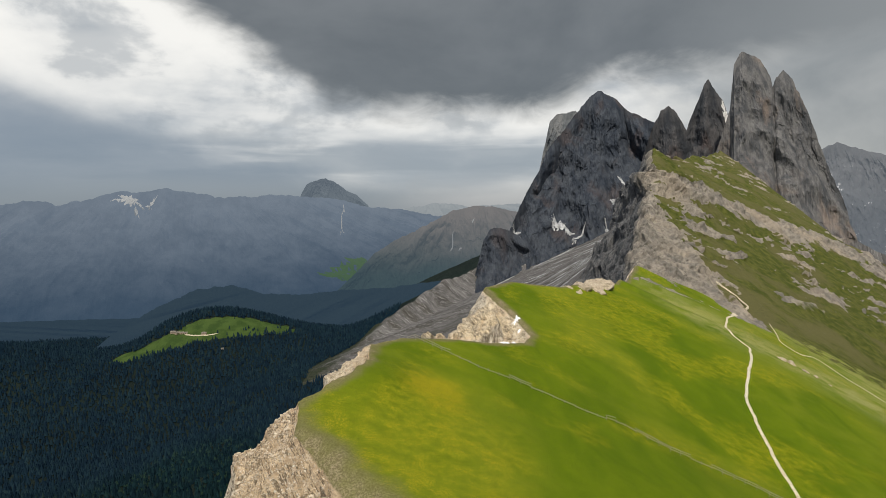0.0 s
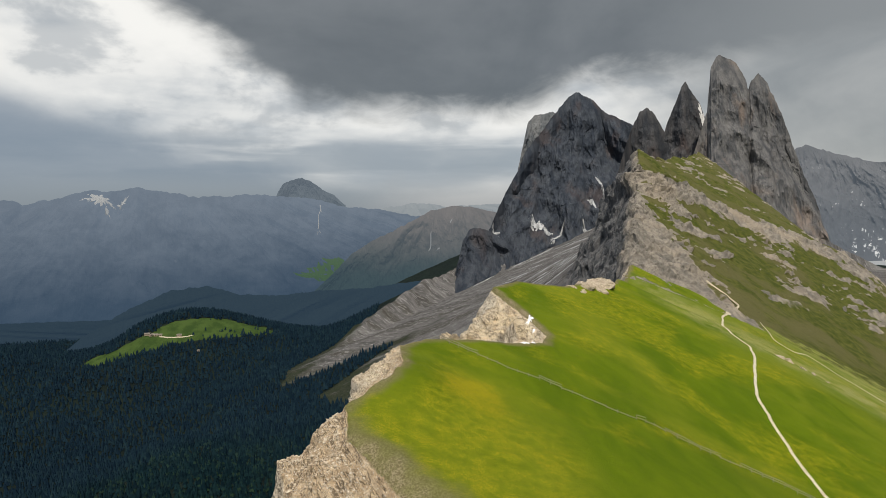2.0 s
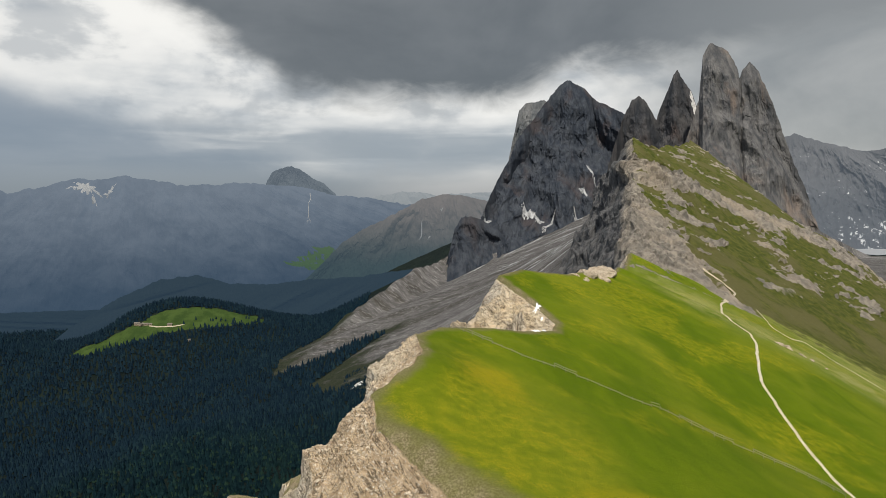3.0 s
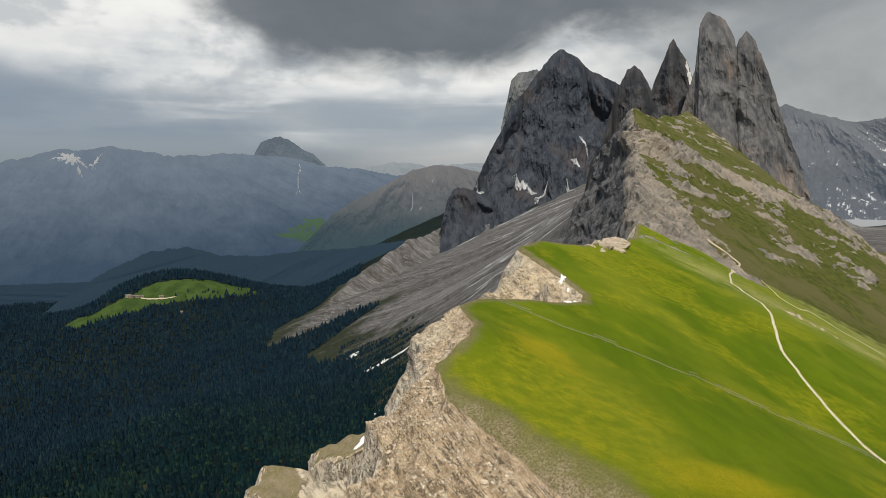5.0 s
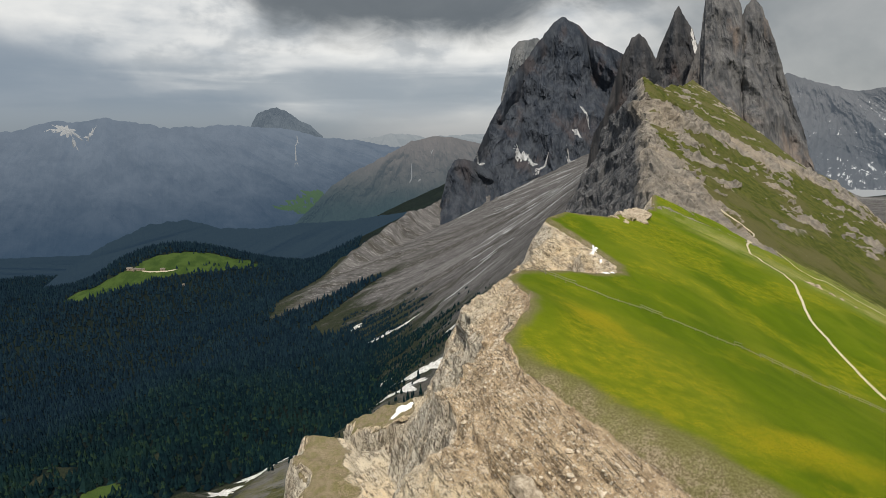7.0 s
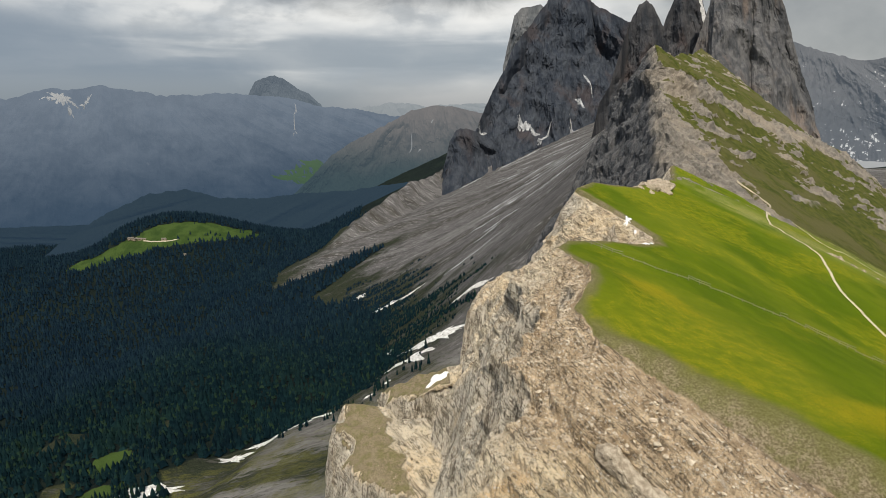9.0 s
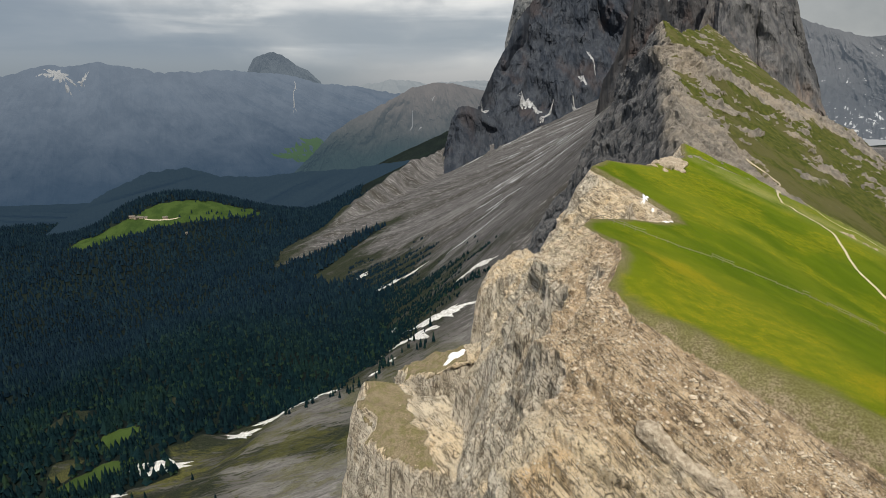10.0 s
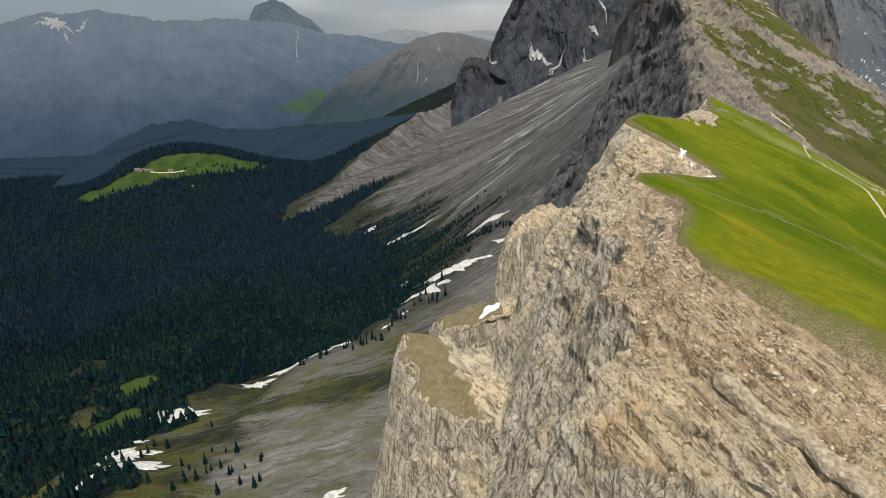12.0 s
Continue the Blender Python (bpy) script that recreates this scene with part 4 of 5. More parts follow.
def build_ground():
    xs = spaced((-4980, -1500, 150, 50), (-1500, -420, 20, 7), (-420, 420, 6, 6), (420, 1200, 8, 25), (1200, 4980, 40, 200))
    ys = spaced((-900, 150, 60, 12), (150, 900, 6, 6), (900, 2300, 7, 13), (2300, 5200, 20, 120))
    X, Y = np.meshgrid(xs, ys, indexing="ij")
    Z, d, n, qy, talus = terrain(X, Y, True)
    inner = np.minimum.reduce([smooth(-125, -90, X), smooth(330, 290, X), smooth(-70, -40, Y), smooth(345, 325, Y)])
    inner2 = np.minimum.reduce([smooth(45, 90, X), smooth(820, 740, X), smooth(318, 345, Y), smooth(1150, 1080, Y)])
    Z = Z - 24 * np.maximum(inner, inner2) * smooth(5, -12, talus)
    wood = forest_at(X, Y)
    scree = np.where(d > 0, smooth(480, 800, X), 1 - wood)
    Z = Z + np.where(d > 0, 0, 2.2 * fbm(X / 30, Y / 22, 0.3, 4, 0.6) * scree)
    meadow = np.maximum(np.maximum(np.where(d > 0, 1.0 - 0.62 * smooth(480, 800, X), 0.0), clearing_at(X, Y)), glade_at(X, Y))
    far = smooth(2400, 3000, Y)
    turfy = np.maximum(0.62 * smooth(-215, -285, Z) * smooth(900, 650, Y), smooth(200, 20, X - forest_edge(Y) + 70 * fbm(X / 90, Y / 40, 4.4, 3)))
    m = np.stack([scree * (1 - far), turfy, meadow], -1).reshape(-1, 3)
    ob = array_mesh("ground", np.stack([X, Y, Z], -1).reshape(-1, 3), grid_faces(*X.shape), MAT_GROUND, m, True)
    return tagged(ob, "valley ground of grey scree, snow streaks, dark woods and pasture", "ground", kind="structure")


build_ridge()
build_slope()
build_ground()


# ---- mountains ----
def relief(name, label, ridge, base, run, mat, nu, nv, flute=(40.0, 22.0), gullies=(), back=0.8, facing=None, seed=0.0, jag=4.0, category="mountain", kind="", summits=None):
    """A rock mountain under a ridge line: a fluted front towards the valley, and a back.
    gullies: (place along the ridge from 0 to 1, depth, width). summits: ((part name, where it ends along the ridge), ...)."""
    R = np.array(ridge, float)
    s = np.r_[0, np.cumsum(np.linalg.norm(np.diff(R, axis=0), axis=1))]
    u = np.linspace(0, s[-1], nu)
    line = np.stack([np.interp(u, s, R[:, k]) for k in range(3)], -1)
    line[:, 2] += jag * (fbm(u / (jag * 9), seed, 0.5, 4, 0.6) + 0.5 * (ridged(u / (jag * 3.5), seed, 1.5, 2) - 0.6)) * np.minimum(1, np.minimum(u, s[-1] - u) / 20 + 0.2)
    if facing is None:
        facing = -line[nu // 2, :2]
    f = np.array(facing, float) / np.hypot(*facing)
    v = np.linspace(0, 1, nv) ** 1.15
    flat_u = np.stack([line[:, 0], line[:, 1]], -1) @ np.array((-f[1], f[0]))
    rows = []
    for side in (1, -1):
        vv = v if side == 1 else v[1:: 3]
        U, V = np.meshgrid(np.arange(nu), vv, indexing="ij")
        zr = line[:, 2][:, None]
        Zc = zr - (zr - base) * V
        high = np.maximum(zr - base, 1.0)
        reach = (run * (0.62 * V + 0.38 * V**2.4)) * np.clip(high / np.max(high), 0.25, 1.0) * (1.0 if side == 1 else back)
        uu = flat_u[:, None] + 0 * V
        fl, amp = flute
        top = int(np.argmax(line[:, 2]))
        # runnels fan out from below the summit
        fan = (uu - flat_u[top]) * np.clip(high[top, 0] * 0.9 / (line[top, 2] + high[top, 0] * 0.45 - Zc), 0.25, 2.2)
        warp = fl * 0.35 * fbm(uu / (fl * 2.2), Zc / (fl * 3), seed, 3)
        q = fan + warp
        t = np.minimum(1, V * 7)
        # great buttresses with sharp edges, then ribs and clefts, ledges and small breaks
        D = amp * 2.0 * (ridged(q / (fl * 4.6), Zc / (fl * 9), seed + 2, 1) - 0.6)
        D = D + amp * 1.3 * (ridged((q + 0.55 * Zc) / (fl * 3.4), (Zc - 0.5 * q) / (fl * 5.0), seed + 5, 2, 0.5) - 0.6)
        D = D + amp * 0.75 * (ridged(q / (fl * 1.25), Zc / (fl * 5), seed + 3, 3, 0.55) - 0.6)
        D = D + amp * 0.32 * (ridged(uu / (fl * 0.9), Zc / (fl * 1.6), seed + 7, 3, 0.55) - 0.6)
        D = D + amp * 0.12 * facets(q / (fl * 0.6), Zc / (fl * 1.2) + 0.3 * warp / fl, 12) + amp * 0.05 * facets(q / (fl * 0.2), Zc / (fl * 0.4), 13)
        D = D + amp * 0.20 * fbm(uu / (fl * 0.25), Zc / (fl * 0.7), seed + 6, 3, 0.6)
        for g, depth, width in gullies:
            gu = flat_u[int(g * (nu - 1))]
            D = D - depth * np.exp(-(((fan + warp * 0.4 - fan[int(g * (nu - 1)), :1]) / width) ** 2)) * np.clip(1.6 - 2.2 * V, 0, 1)
        out = (reach + D * t) * side
        rows.append(np.stack([line[:, 0][:, None] + f[0] * out, line[:, 1][:, None] + f[1] * out, Zc + 0 * out], -1))
    P = np.concatenate([rows[1][:, ::-1], rows[0]], axis=1)
    if summits:
        top = tagged(new(name), label, category, kind=kind)
        start = 0
        for piece, end in summits:
            stop = int(end * (nu - 1))
            array_mesh(piece, P[start:stop + 1].reshape(-1, 3), grid_faces(*P[start:stop + 1].shape[:2]), mat, None, False, top)
            start = stop
        return top
    ob = array_mesh(name, P.reshape(-1, 3), grid_faces(*P.shape[:2]), mat, None, False)
    return tagged(ob, label, category, kind=kind)


relief("rock_tower", "tall pale grey double-summit rock tower with sheer fluted walls",
       [(515, 1180, 36), (543, 1190, 81), (565, 1200, 137), (590, 1220, 189), (607, 1240, 284), (622, 1240, 309), (638, 1240, 306), (660, 1235, 290), (675, 1230, 257), (681, 1230, 235), (688, 1230, 257), (703, 1230, 269), (715, 1220, 249), (731, 1210, 202), (749, 1200, 150), (763, 1190, 93), (773, 1180, 51), (790, 1170, 6), (792, 1150, -41), (797, 1130, -78), (800, 1100, -140)],
       -160, 330, MAT_TOWER, 420, 220, (26.0, 11.0), ((0.47, 9, 7), (0.12, 12, 14)), seed=1.0, jag=5.5, facing=(-0.46, -1), summits=(("shoulder", 0.22), ("main_summit", 0.475), ("lower_summit", 0.74), ("foot", 1.0)))
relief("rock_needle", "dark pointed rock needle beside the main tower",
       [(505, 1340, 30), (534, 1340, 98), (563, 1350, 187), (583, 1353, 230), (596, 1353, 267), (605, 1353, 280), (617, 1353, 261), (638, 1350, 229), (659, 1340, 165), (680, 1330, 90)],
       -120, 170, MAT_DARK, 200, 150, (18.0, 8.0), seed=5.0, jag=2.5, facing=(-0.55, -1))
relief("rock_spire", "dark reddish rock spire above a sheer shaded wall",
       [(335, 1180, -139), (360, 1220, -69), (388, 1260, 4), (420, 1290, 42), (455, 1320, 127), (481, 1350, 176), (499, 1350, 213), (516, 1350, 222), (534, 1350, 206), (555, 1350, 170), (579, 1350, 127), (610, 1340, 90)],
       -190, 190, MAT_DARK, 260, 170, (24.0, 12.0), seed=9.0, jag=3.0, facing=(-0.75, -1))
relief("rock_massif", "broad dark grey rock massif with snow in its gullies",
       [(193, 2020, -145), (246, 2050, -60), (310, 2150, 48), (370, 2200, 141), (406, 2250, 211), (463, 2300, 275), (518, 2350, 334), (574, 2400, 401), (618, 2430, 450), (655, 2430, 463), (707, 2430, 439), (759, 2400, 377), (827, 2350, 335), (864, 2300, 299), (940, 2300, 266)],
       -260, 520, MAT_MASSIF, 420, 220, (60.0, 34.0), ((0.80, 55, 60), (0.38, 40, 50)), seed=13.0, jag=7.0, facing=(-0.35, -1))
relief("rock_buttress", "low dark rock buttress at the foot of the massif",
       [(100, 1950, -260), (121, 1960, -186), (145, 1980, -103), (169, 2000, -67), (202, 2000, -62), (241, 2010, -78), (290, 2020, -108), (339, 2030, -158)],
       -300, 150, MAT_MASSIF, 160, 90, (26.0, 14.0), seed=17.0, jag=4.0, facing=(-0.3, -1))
relief("pale_peak", "hazy grey flat-topped peak behind the dark massif",
       [(462, 2750, 176), (497, 2750, 330), (511, 2750, 393), (542, 2750, 423), (588, 2750, 430), (627, 2750, 442), (658, 2750, 416), (736, 2750, 325)],
       -100, 220, MAT_PALE, 140, 100, (40.0, 18.0), seed=21.0, jag=5.0)
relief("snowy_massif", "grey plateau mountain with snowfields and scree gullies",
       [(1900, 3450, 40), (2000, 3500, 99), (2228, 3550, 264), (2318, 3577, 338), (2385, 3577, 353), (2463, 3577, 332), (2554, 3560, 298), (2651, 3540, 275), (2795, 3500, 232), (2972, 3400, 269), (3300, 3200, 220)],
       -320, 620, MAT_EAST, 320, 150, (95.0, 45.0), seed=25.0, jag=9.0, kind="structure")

# far land, its rain haze put into glowing materials
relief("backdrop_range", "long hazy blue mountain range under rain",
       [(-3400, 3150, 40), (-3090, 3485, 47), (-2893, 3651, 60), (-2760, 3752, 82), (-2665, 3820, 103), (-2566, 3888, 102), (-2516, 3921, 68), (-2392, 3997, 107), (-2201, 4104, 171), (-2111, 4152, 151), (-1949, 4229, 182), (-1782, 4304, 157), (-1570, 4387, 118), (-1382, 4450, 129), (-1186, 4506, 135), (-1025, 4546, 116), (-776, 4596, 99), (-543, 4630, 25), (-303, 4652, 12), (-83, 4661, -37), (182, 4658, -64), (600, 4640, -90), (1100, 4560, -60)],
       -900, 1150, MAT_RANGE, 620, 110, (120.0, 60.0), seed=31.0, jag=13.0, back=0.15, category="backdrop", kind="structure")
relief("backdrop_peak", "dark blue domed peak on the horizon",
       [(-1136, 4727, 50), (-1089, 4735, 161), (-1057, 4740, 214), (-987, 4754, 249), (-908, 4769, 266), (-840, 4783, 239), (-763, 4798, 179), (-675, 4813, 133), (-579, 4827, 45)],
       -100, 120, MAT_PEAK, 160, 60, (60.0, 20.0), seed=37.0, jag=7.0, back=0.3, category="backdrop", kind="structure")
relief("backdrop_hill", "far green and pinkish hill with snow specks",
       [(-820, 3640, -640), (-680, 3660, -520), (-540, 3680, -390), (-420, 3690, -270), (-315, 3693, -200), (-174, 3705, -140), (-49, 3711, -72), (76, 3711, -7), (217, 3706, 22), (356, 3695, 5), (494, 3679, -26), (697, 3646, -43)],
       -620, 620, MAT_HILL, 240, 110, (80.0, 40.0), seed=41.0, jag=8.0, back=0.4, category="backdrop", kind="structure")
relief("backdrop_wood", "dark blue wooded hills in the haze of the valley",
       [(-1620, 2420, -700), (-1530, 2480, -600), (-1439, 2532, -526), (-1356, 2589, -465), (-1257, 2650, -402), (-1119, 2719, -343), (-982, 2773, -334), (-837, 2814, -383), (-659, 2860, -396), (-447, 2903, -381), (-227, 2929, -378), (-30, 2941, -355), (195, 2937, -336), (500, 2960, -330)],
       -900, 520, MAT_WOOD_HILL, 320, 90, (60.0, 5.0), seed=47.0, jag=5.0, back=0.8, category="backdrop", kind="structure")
# rise added to hide bare ground behind the woods with haze-coloured land
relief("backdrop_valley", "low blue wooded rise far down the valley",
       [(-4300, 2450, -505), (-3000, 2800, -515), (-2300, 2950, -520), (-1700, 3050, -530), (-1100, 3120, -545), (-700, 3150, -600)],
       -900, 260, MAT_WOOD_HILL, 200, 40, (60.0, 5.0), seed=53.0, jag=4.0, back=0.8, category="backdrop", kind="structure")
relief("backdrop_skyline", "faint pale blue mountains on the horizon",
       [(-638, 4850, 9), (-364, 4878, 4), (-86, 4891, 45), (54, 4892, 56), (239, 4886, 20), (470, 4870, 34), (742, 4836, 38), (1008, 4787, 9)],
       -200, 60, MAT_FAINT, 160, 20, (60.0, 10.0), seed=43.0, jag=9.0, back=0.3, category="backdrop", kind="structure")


# ---- woods ----
def conifer_arrays(tiers, sides, rnd):
    """Crown of one conifer, 1 high and about 0.36 wide: ragged tiers of boughs."""
    verts, faces = [], []
    for k in range(tiers):
        lo = 0.10 + 0.80 * k / tiers
        hi = min(1.0, lo + 1.35 / tiers + 0.12)
        r = 0.19 * (1 - 0.86 * k / tiers) * rnd.uniform(0.9, 1.1)
        c = len(verts)
        verts.append((rnd.uniform(-0.01, 0.01), rnd.uniform(-0.01, 0.01), hi))
        a0 = rnd.uniform(0, 6.28)
        for j in range(sides):
            a = a0 + 6.2832 * j / sides
            rr = r * (rnd.uniform(0.95, 1.2) if j % 2 else rnd.uniform(0.6, 0.8))
            verts.append((rr * math.cos(a), rr * math.sin(a), lo + (-0.03 if j % 2 else 0.03)))
        faces += [(c, c + 1 + j, c + 1 + (j + 1) % sides) for j in range(sides)]
    return np.array(verts), np.array(faces)


def scatter(name, label, places, heights, kinds, mat):
    """Many small crowns in one mesh."""
    vs, fs, base = [], [], 0
    pick = np.random.RandomState(5)
    which = pick.randint(0, len(kinds), len(places))
    turns = pick.uniform(0, 6.28, len(places))
    widths = pick.uniform(1.15, 1.9, len(places))
    for k, (kv, kf) in enumerate(kinds):
        sel = np.where(which == k)[0]
        if not len(sel):
            continue
        c, s = np.cos(turns[sel])[:, None], np.sin(turns[sel])[:, None]
        h = heights[sel][:, None]
        w = h * widths[sel][:, None]
        x = (kv[:, 0] * c - kv[:, 1] * s) * w + places[sel, 0:1]
        y = (kv[:, 0] * s + kv[:, 1] * c) * w + places[sel, 1:2]
        z = kv[:, 2] * h + places[sel, 2:3]
        vs.append(np.stack([x, y, z], -1).reshape(-1, 3))
        fs.append((kf[None] + (np.arange(len(sel)) * len(kv))[:, None, None] + base).reshape(-1, 3))
        base += len(sel) * len(kv)
    ob = array_mesh(name, np.concatenate(vs), np.concatenate(fs), mat, None, False)
    return tagged(ob, label, "forest", kind="stuff")


def tree_places(x0, x1, y0, y1, gap, seed, keep=None):
    r = np.random.RandomState(seed)
    X, Y = np.meshgrid(np.arange(x0, x1, gap), np.arange(y0, y1, gap), indexing="ij")
    X = X.ravel() + r.uniform(-0.48, 0.48, X.size) * gap
    Y = Y.ravel() + r.uniform(-0.48, 0.48, Y.size) * gap
    f = forest_at(X, Y)
    ok = r.uniform(0, 1, X.size) < f * 0.92
    if keep is not None:
        ok &= keep(X, Y)
    X, Y = X[ok], Y[ok]
    return np.stack([X, Y, terrain(X, Y) - 0.3], -1), r


near_box = lambda x, y: (x > -400) & (x < -290) & (y > 440) & (y < 555)
RND = random.Random(11)
KIND_MID = [conifer_arrays(4, 8, RND) for _ in range(4)]
KIND_FAR = [conifer_arrays(2, 6, RND) for _ in range(4)]

pl, r = tree_places(-1000, 40, 260, 1000, 7.9, 21, lambda x, y: ~near_box(x, y))
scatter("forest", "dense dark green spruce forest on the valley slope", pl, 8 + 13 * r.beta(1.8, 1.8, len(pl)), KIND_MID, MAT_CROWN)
pl, r = tree_places(-1700, 0, 1000, 2350, 8.5, 22)
more = [tree_places(*q)[0] for q in ((-2700, -1700, 1100, 2350, 11, 31), (-2700, -200, 2350, 3000, 12, 32))]
pl = np.concatenate([pl] + more)
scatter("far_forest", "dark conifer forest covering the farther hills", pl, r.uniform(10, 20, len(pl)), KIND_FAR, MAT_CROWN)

# dwarf pine in strips that run down the scree
br = np.random.RandomState(63)
bx = np.c_[br.uniform(-160, 120, 26000), br.uniform(600, 1330, 26000)]
off = bx[:, 0] - forest_edge(bx[:, 1])
lane = fbm((0.62 * bx[:, 0] + 0.78 * bx[:, 1]) / 16, (0.78 * bx[:, 0] - 0.62 * bx[:, 1]) / 150, 4.1, 3, 0.6)
bx = bx[(off > -10) & (br.uniform(0, 1, len(bx)) < smooth(-0.05, 0.35, lane + 0.55 - off / 130))]
scatter("dwarf_pines", "low dark green dwarf pines in strips on the scree", np.c_[bx, terrain(bx[:, 0], bx[:, 1]) - 0.3], br.uniform(2.0, 6.5, len(bx)), KIND_FAR, MAT_CROWN)


def part(name, verts, faces, mat, parent, label=""):
    ob = array_mesh(name, verts, faces, mat, None, False, parent)
    return tagged(ob, label)


def tube(a, b, ra, rb, sides=6):
    a, b = np.array(a, float), np.array(b, float)
    w = (b - a) / np.linalg.norm(b - a)
    u = np.cross(w, (0.3, 0.9, 0.1)); u /= np.linalg.norm(u)
    v = np.cross(w, u)
    ang = np.arange(sides) * 2 * np.pi / sides
    ring = np.cos(ang)[:, None] * u + np.sin(ang)[:, None] * v
    verts = np.r_[a + ring * ra, b + ring * rb]
    quads = [(k, (k + 1) % sides, sides + (k + 1) % sides, sides + k) for k in range(sides)]
    return verts, quads


def conifer(rnd):
    """A single spruce: tapered trunk and a ragged crown."""
    tree = new("conifer")
    tagged(tree, "dark green spruce tree in dense woodland", "tree", "trees at the wood's edge")
    v, f = tube((0, 0, -0.5), (0, 0, 11.0), 0.22, 0.05)
    part("trunk", v, f, MAT_BARK, tree)
    v, f = conifer_arrays(8, 10, rnd)
    part("crown", v * 13.5, f, MAT_CROWN, tree)
    return tree


pl, r = tree_places(-400, -290, 440, 555, 6.6, 24, near_box)
pl = pl[np.argsort(pl[:, 1])]
firs = [conifer(RND) for _ in range(3)]
for k, (x, y, z) in enumerate(pl[:200]):
    h = r.uniform(0.75, 1.35)
    spot = Matrix.Translation((x, y, z)) @ Matrix.Rotation(r.uniform(0, 6.28), 4, "Z")
    ob = firs[k] if k < 3 else copy_thing(firs[k % 3], spot)
    ob.matrix_basis = spot @ Matrix.Diagonal((h, h, h, 1))


# ---- small things on the ridge ----
from mathutils.bvhtree import BVHTree


def tree_of(name):
    me = bpy.data.objects[name].data
    co = np.empty(len(me.vertices) * 3, np.float32)
    me.vertices.foreach_get("co", co)
    return BVHTree.FromPolygons(co.reshape(-1, 3).tolist(), [tuple(q.vertices) for q in me.polygons])


LAND = [tree_of(n) for n in ("ridge", "mountainside", "ground", "rock_massif", "rock_buttress", "rock_spire", "rock_needle", "backdrop_range", "backdrop_hill")]


def ground_z(x, y):
    """Height of the land at a place."""
    tops = [t.ray_cast(Vector((x, y, 900.0)), Vector((0, 0, -1)))[0] for t in LAND]
    return max(h.z for h in tops if h is not None)


def ribbon(name, label, line, width, mat, lift=0.14):
    """A trodden path laid on the turf, with uneven edges."""
    L = np.array(line, float)
    s = np.r_[0, np.cumsum(np.hypot(*np.diff(L, axis=0).T))]
    u = np.arange(0, s[-1], 0.8)
    x, y = np.interp(u, s, L[:, 0]), np.interp(u, s, L[:, 1])
    ker = np.hanning(17); ker /= ker.sum()
    x, y = (np.convolve(np.pad(q, 8, mode="edge"), ker, "valid") for q in (x, y))
    x, y = x + 0.5 * fbm(u / 9, 0.5, 0.5, 2), y + 0.5 * fbm(u / 9, 3.5, 0.5, 2)
    tx, ty = np.gradient(x), np.gradient(y)
    ln = np.hypot(tx, ty)
    nx, ny = -ty / ln, tx / ln
    cols = []
    for k in (-1.25, -1, -0.5, 0, 0.5, 1, 1.25):
        w = width / 2 * (1 + 0.35 * fbm(u / 3, k, 0.2, 2)) * k
        px, py = x + nx * w, y + ny * w
        cols.append(np.stack([px, py, terrain(px, py) + (lift if abs(k) < 1.1 else -0.35)], -1))
    P = np.stack(cols, 1)
    return tagged(array_mesh(name, P.reshape(-1, 3), grid_faces(*P.shape[:2]), mat, None, True), label, "path", kind="structure")


ribbon("path", "narrow pale gravel footpath worn into the meadow", [(74, 108), (76, 122), (78.2, 135), (80.7, 146.3), (84.2, 159.2), (86.9, 168.5), (91, 182.7), (97, 195.2), (105, 208.5), (116.5, 228.5), (128, 252), (127.5, 263.5), (133.1, 282.7), (144.5, 305.4), (156, 322), (166, 335)], 0.85, MAT_PATH)
ribbon("path", "faint pale track below the rock wall", [(190.9, 350), (181, 326), (168, 300), (172, 290), (186, 300), (190, 285), (194, 268), (205, 240)], 0.45, MAT_PATH)
ribbon("path", "bare trodden earth where paths meet under the wall", [(154, 318), (162, 330), (169, 340), (177, 351)], 2.2, MAT_PATH, 0.3)
ribbon("path", "thin path climbing beside the rock wall", [(176, 350), (187, 366), (186, 380), (178, 392)], 0.6, MAT_PATH, 0.6)


def snow_patch(x, y, length, width, turn, seed, lift=0.35, label="patch of old snow melting on the stones", mat=MAT_SNOW, rag=1.1, owner=None):
    """Snow draped on the land, thin and ragged at its rim."""
    na, nr = 40, 7
    ang = np.arange(na) * 2 * np.pi / na
    rim = np.maximum(0.25, 0.9 + rag * fbm(np.cos(ang) * 1.6 + seed, np.sin(ang) * 1.6, seed * 1.7, 4, 0.65))
    verts = [(x, y, ground_z(x, y) + lift)]
    for k in range(1, nr + 1):
        f = k / nr
        for a, r in zip(ang, rim):
            u, v = f * r * length / 2 * math.cos(a), f * r * width / 2 * math.sin(a)
            px, py = x + u * math.cos(turn) - v * math.sin(turn), y + u * math.sin(turn) + v * math.cos(turn)
            verts.append((px, py, ground_z(px, py) + (lift * (1.1 - f * f) if k < nr else -0.4)))
    i = lambda k, j: 1 + (k - 1) * na + j % na
    faces = [(0, i(1, j), i(1, j + 1)) for j in range(na)]
    for k in range(1, nr):
        faces += [(i(k, j), i(k + 1, j), i(k + 1, j + 1), i(k, j + 1)) for j in range(na)]
    ob = mesh_object("snow_patch", verts, faces, mat)
    ob.data.polygons.foreach_set("use_smooth", [True] * len(faces))
    if owner is not None:
        ob.parent = owner
        return tagged(ob, label)
    return tagged(ob, label, "snow", "snow patches")


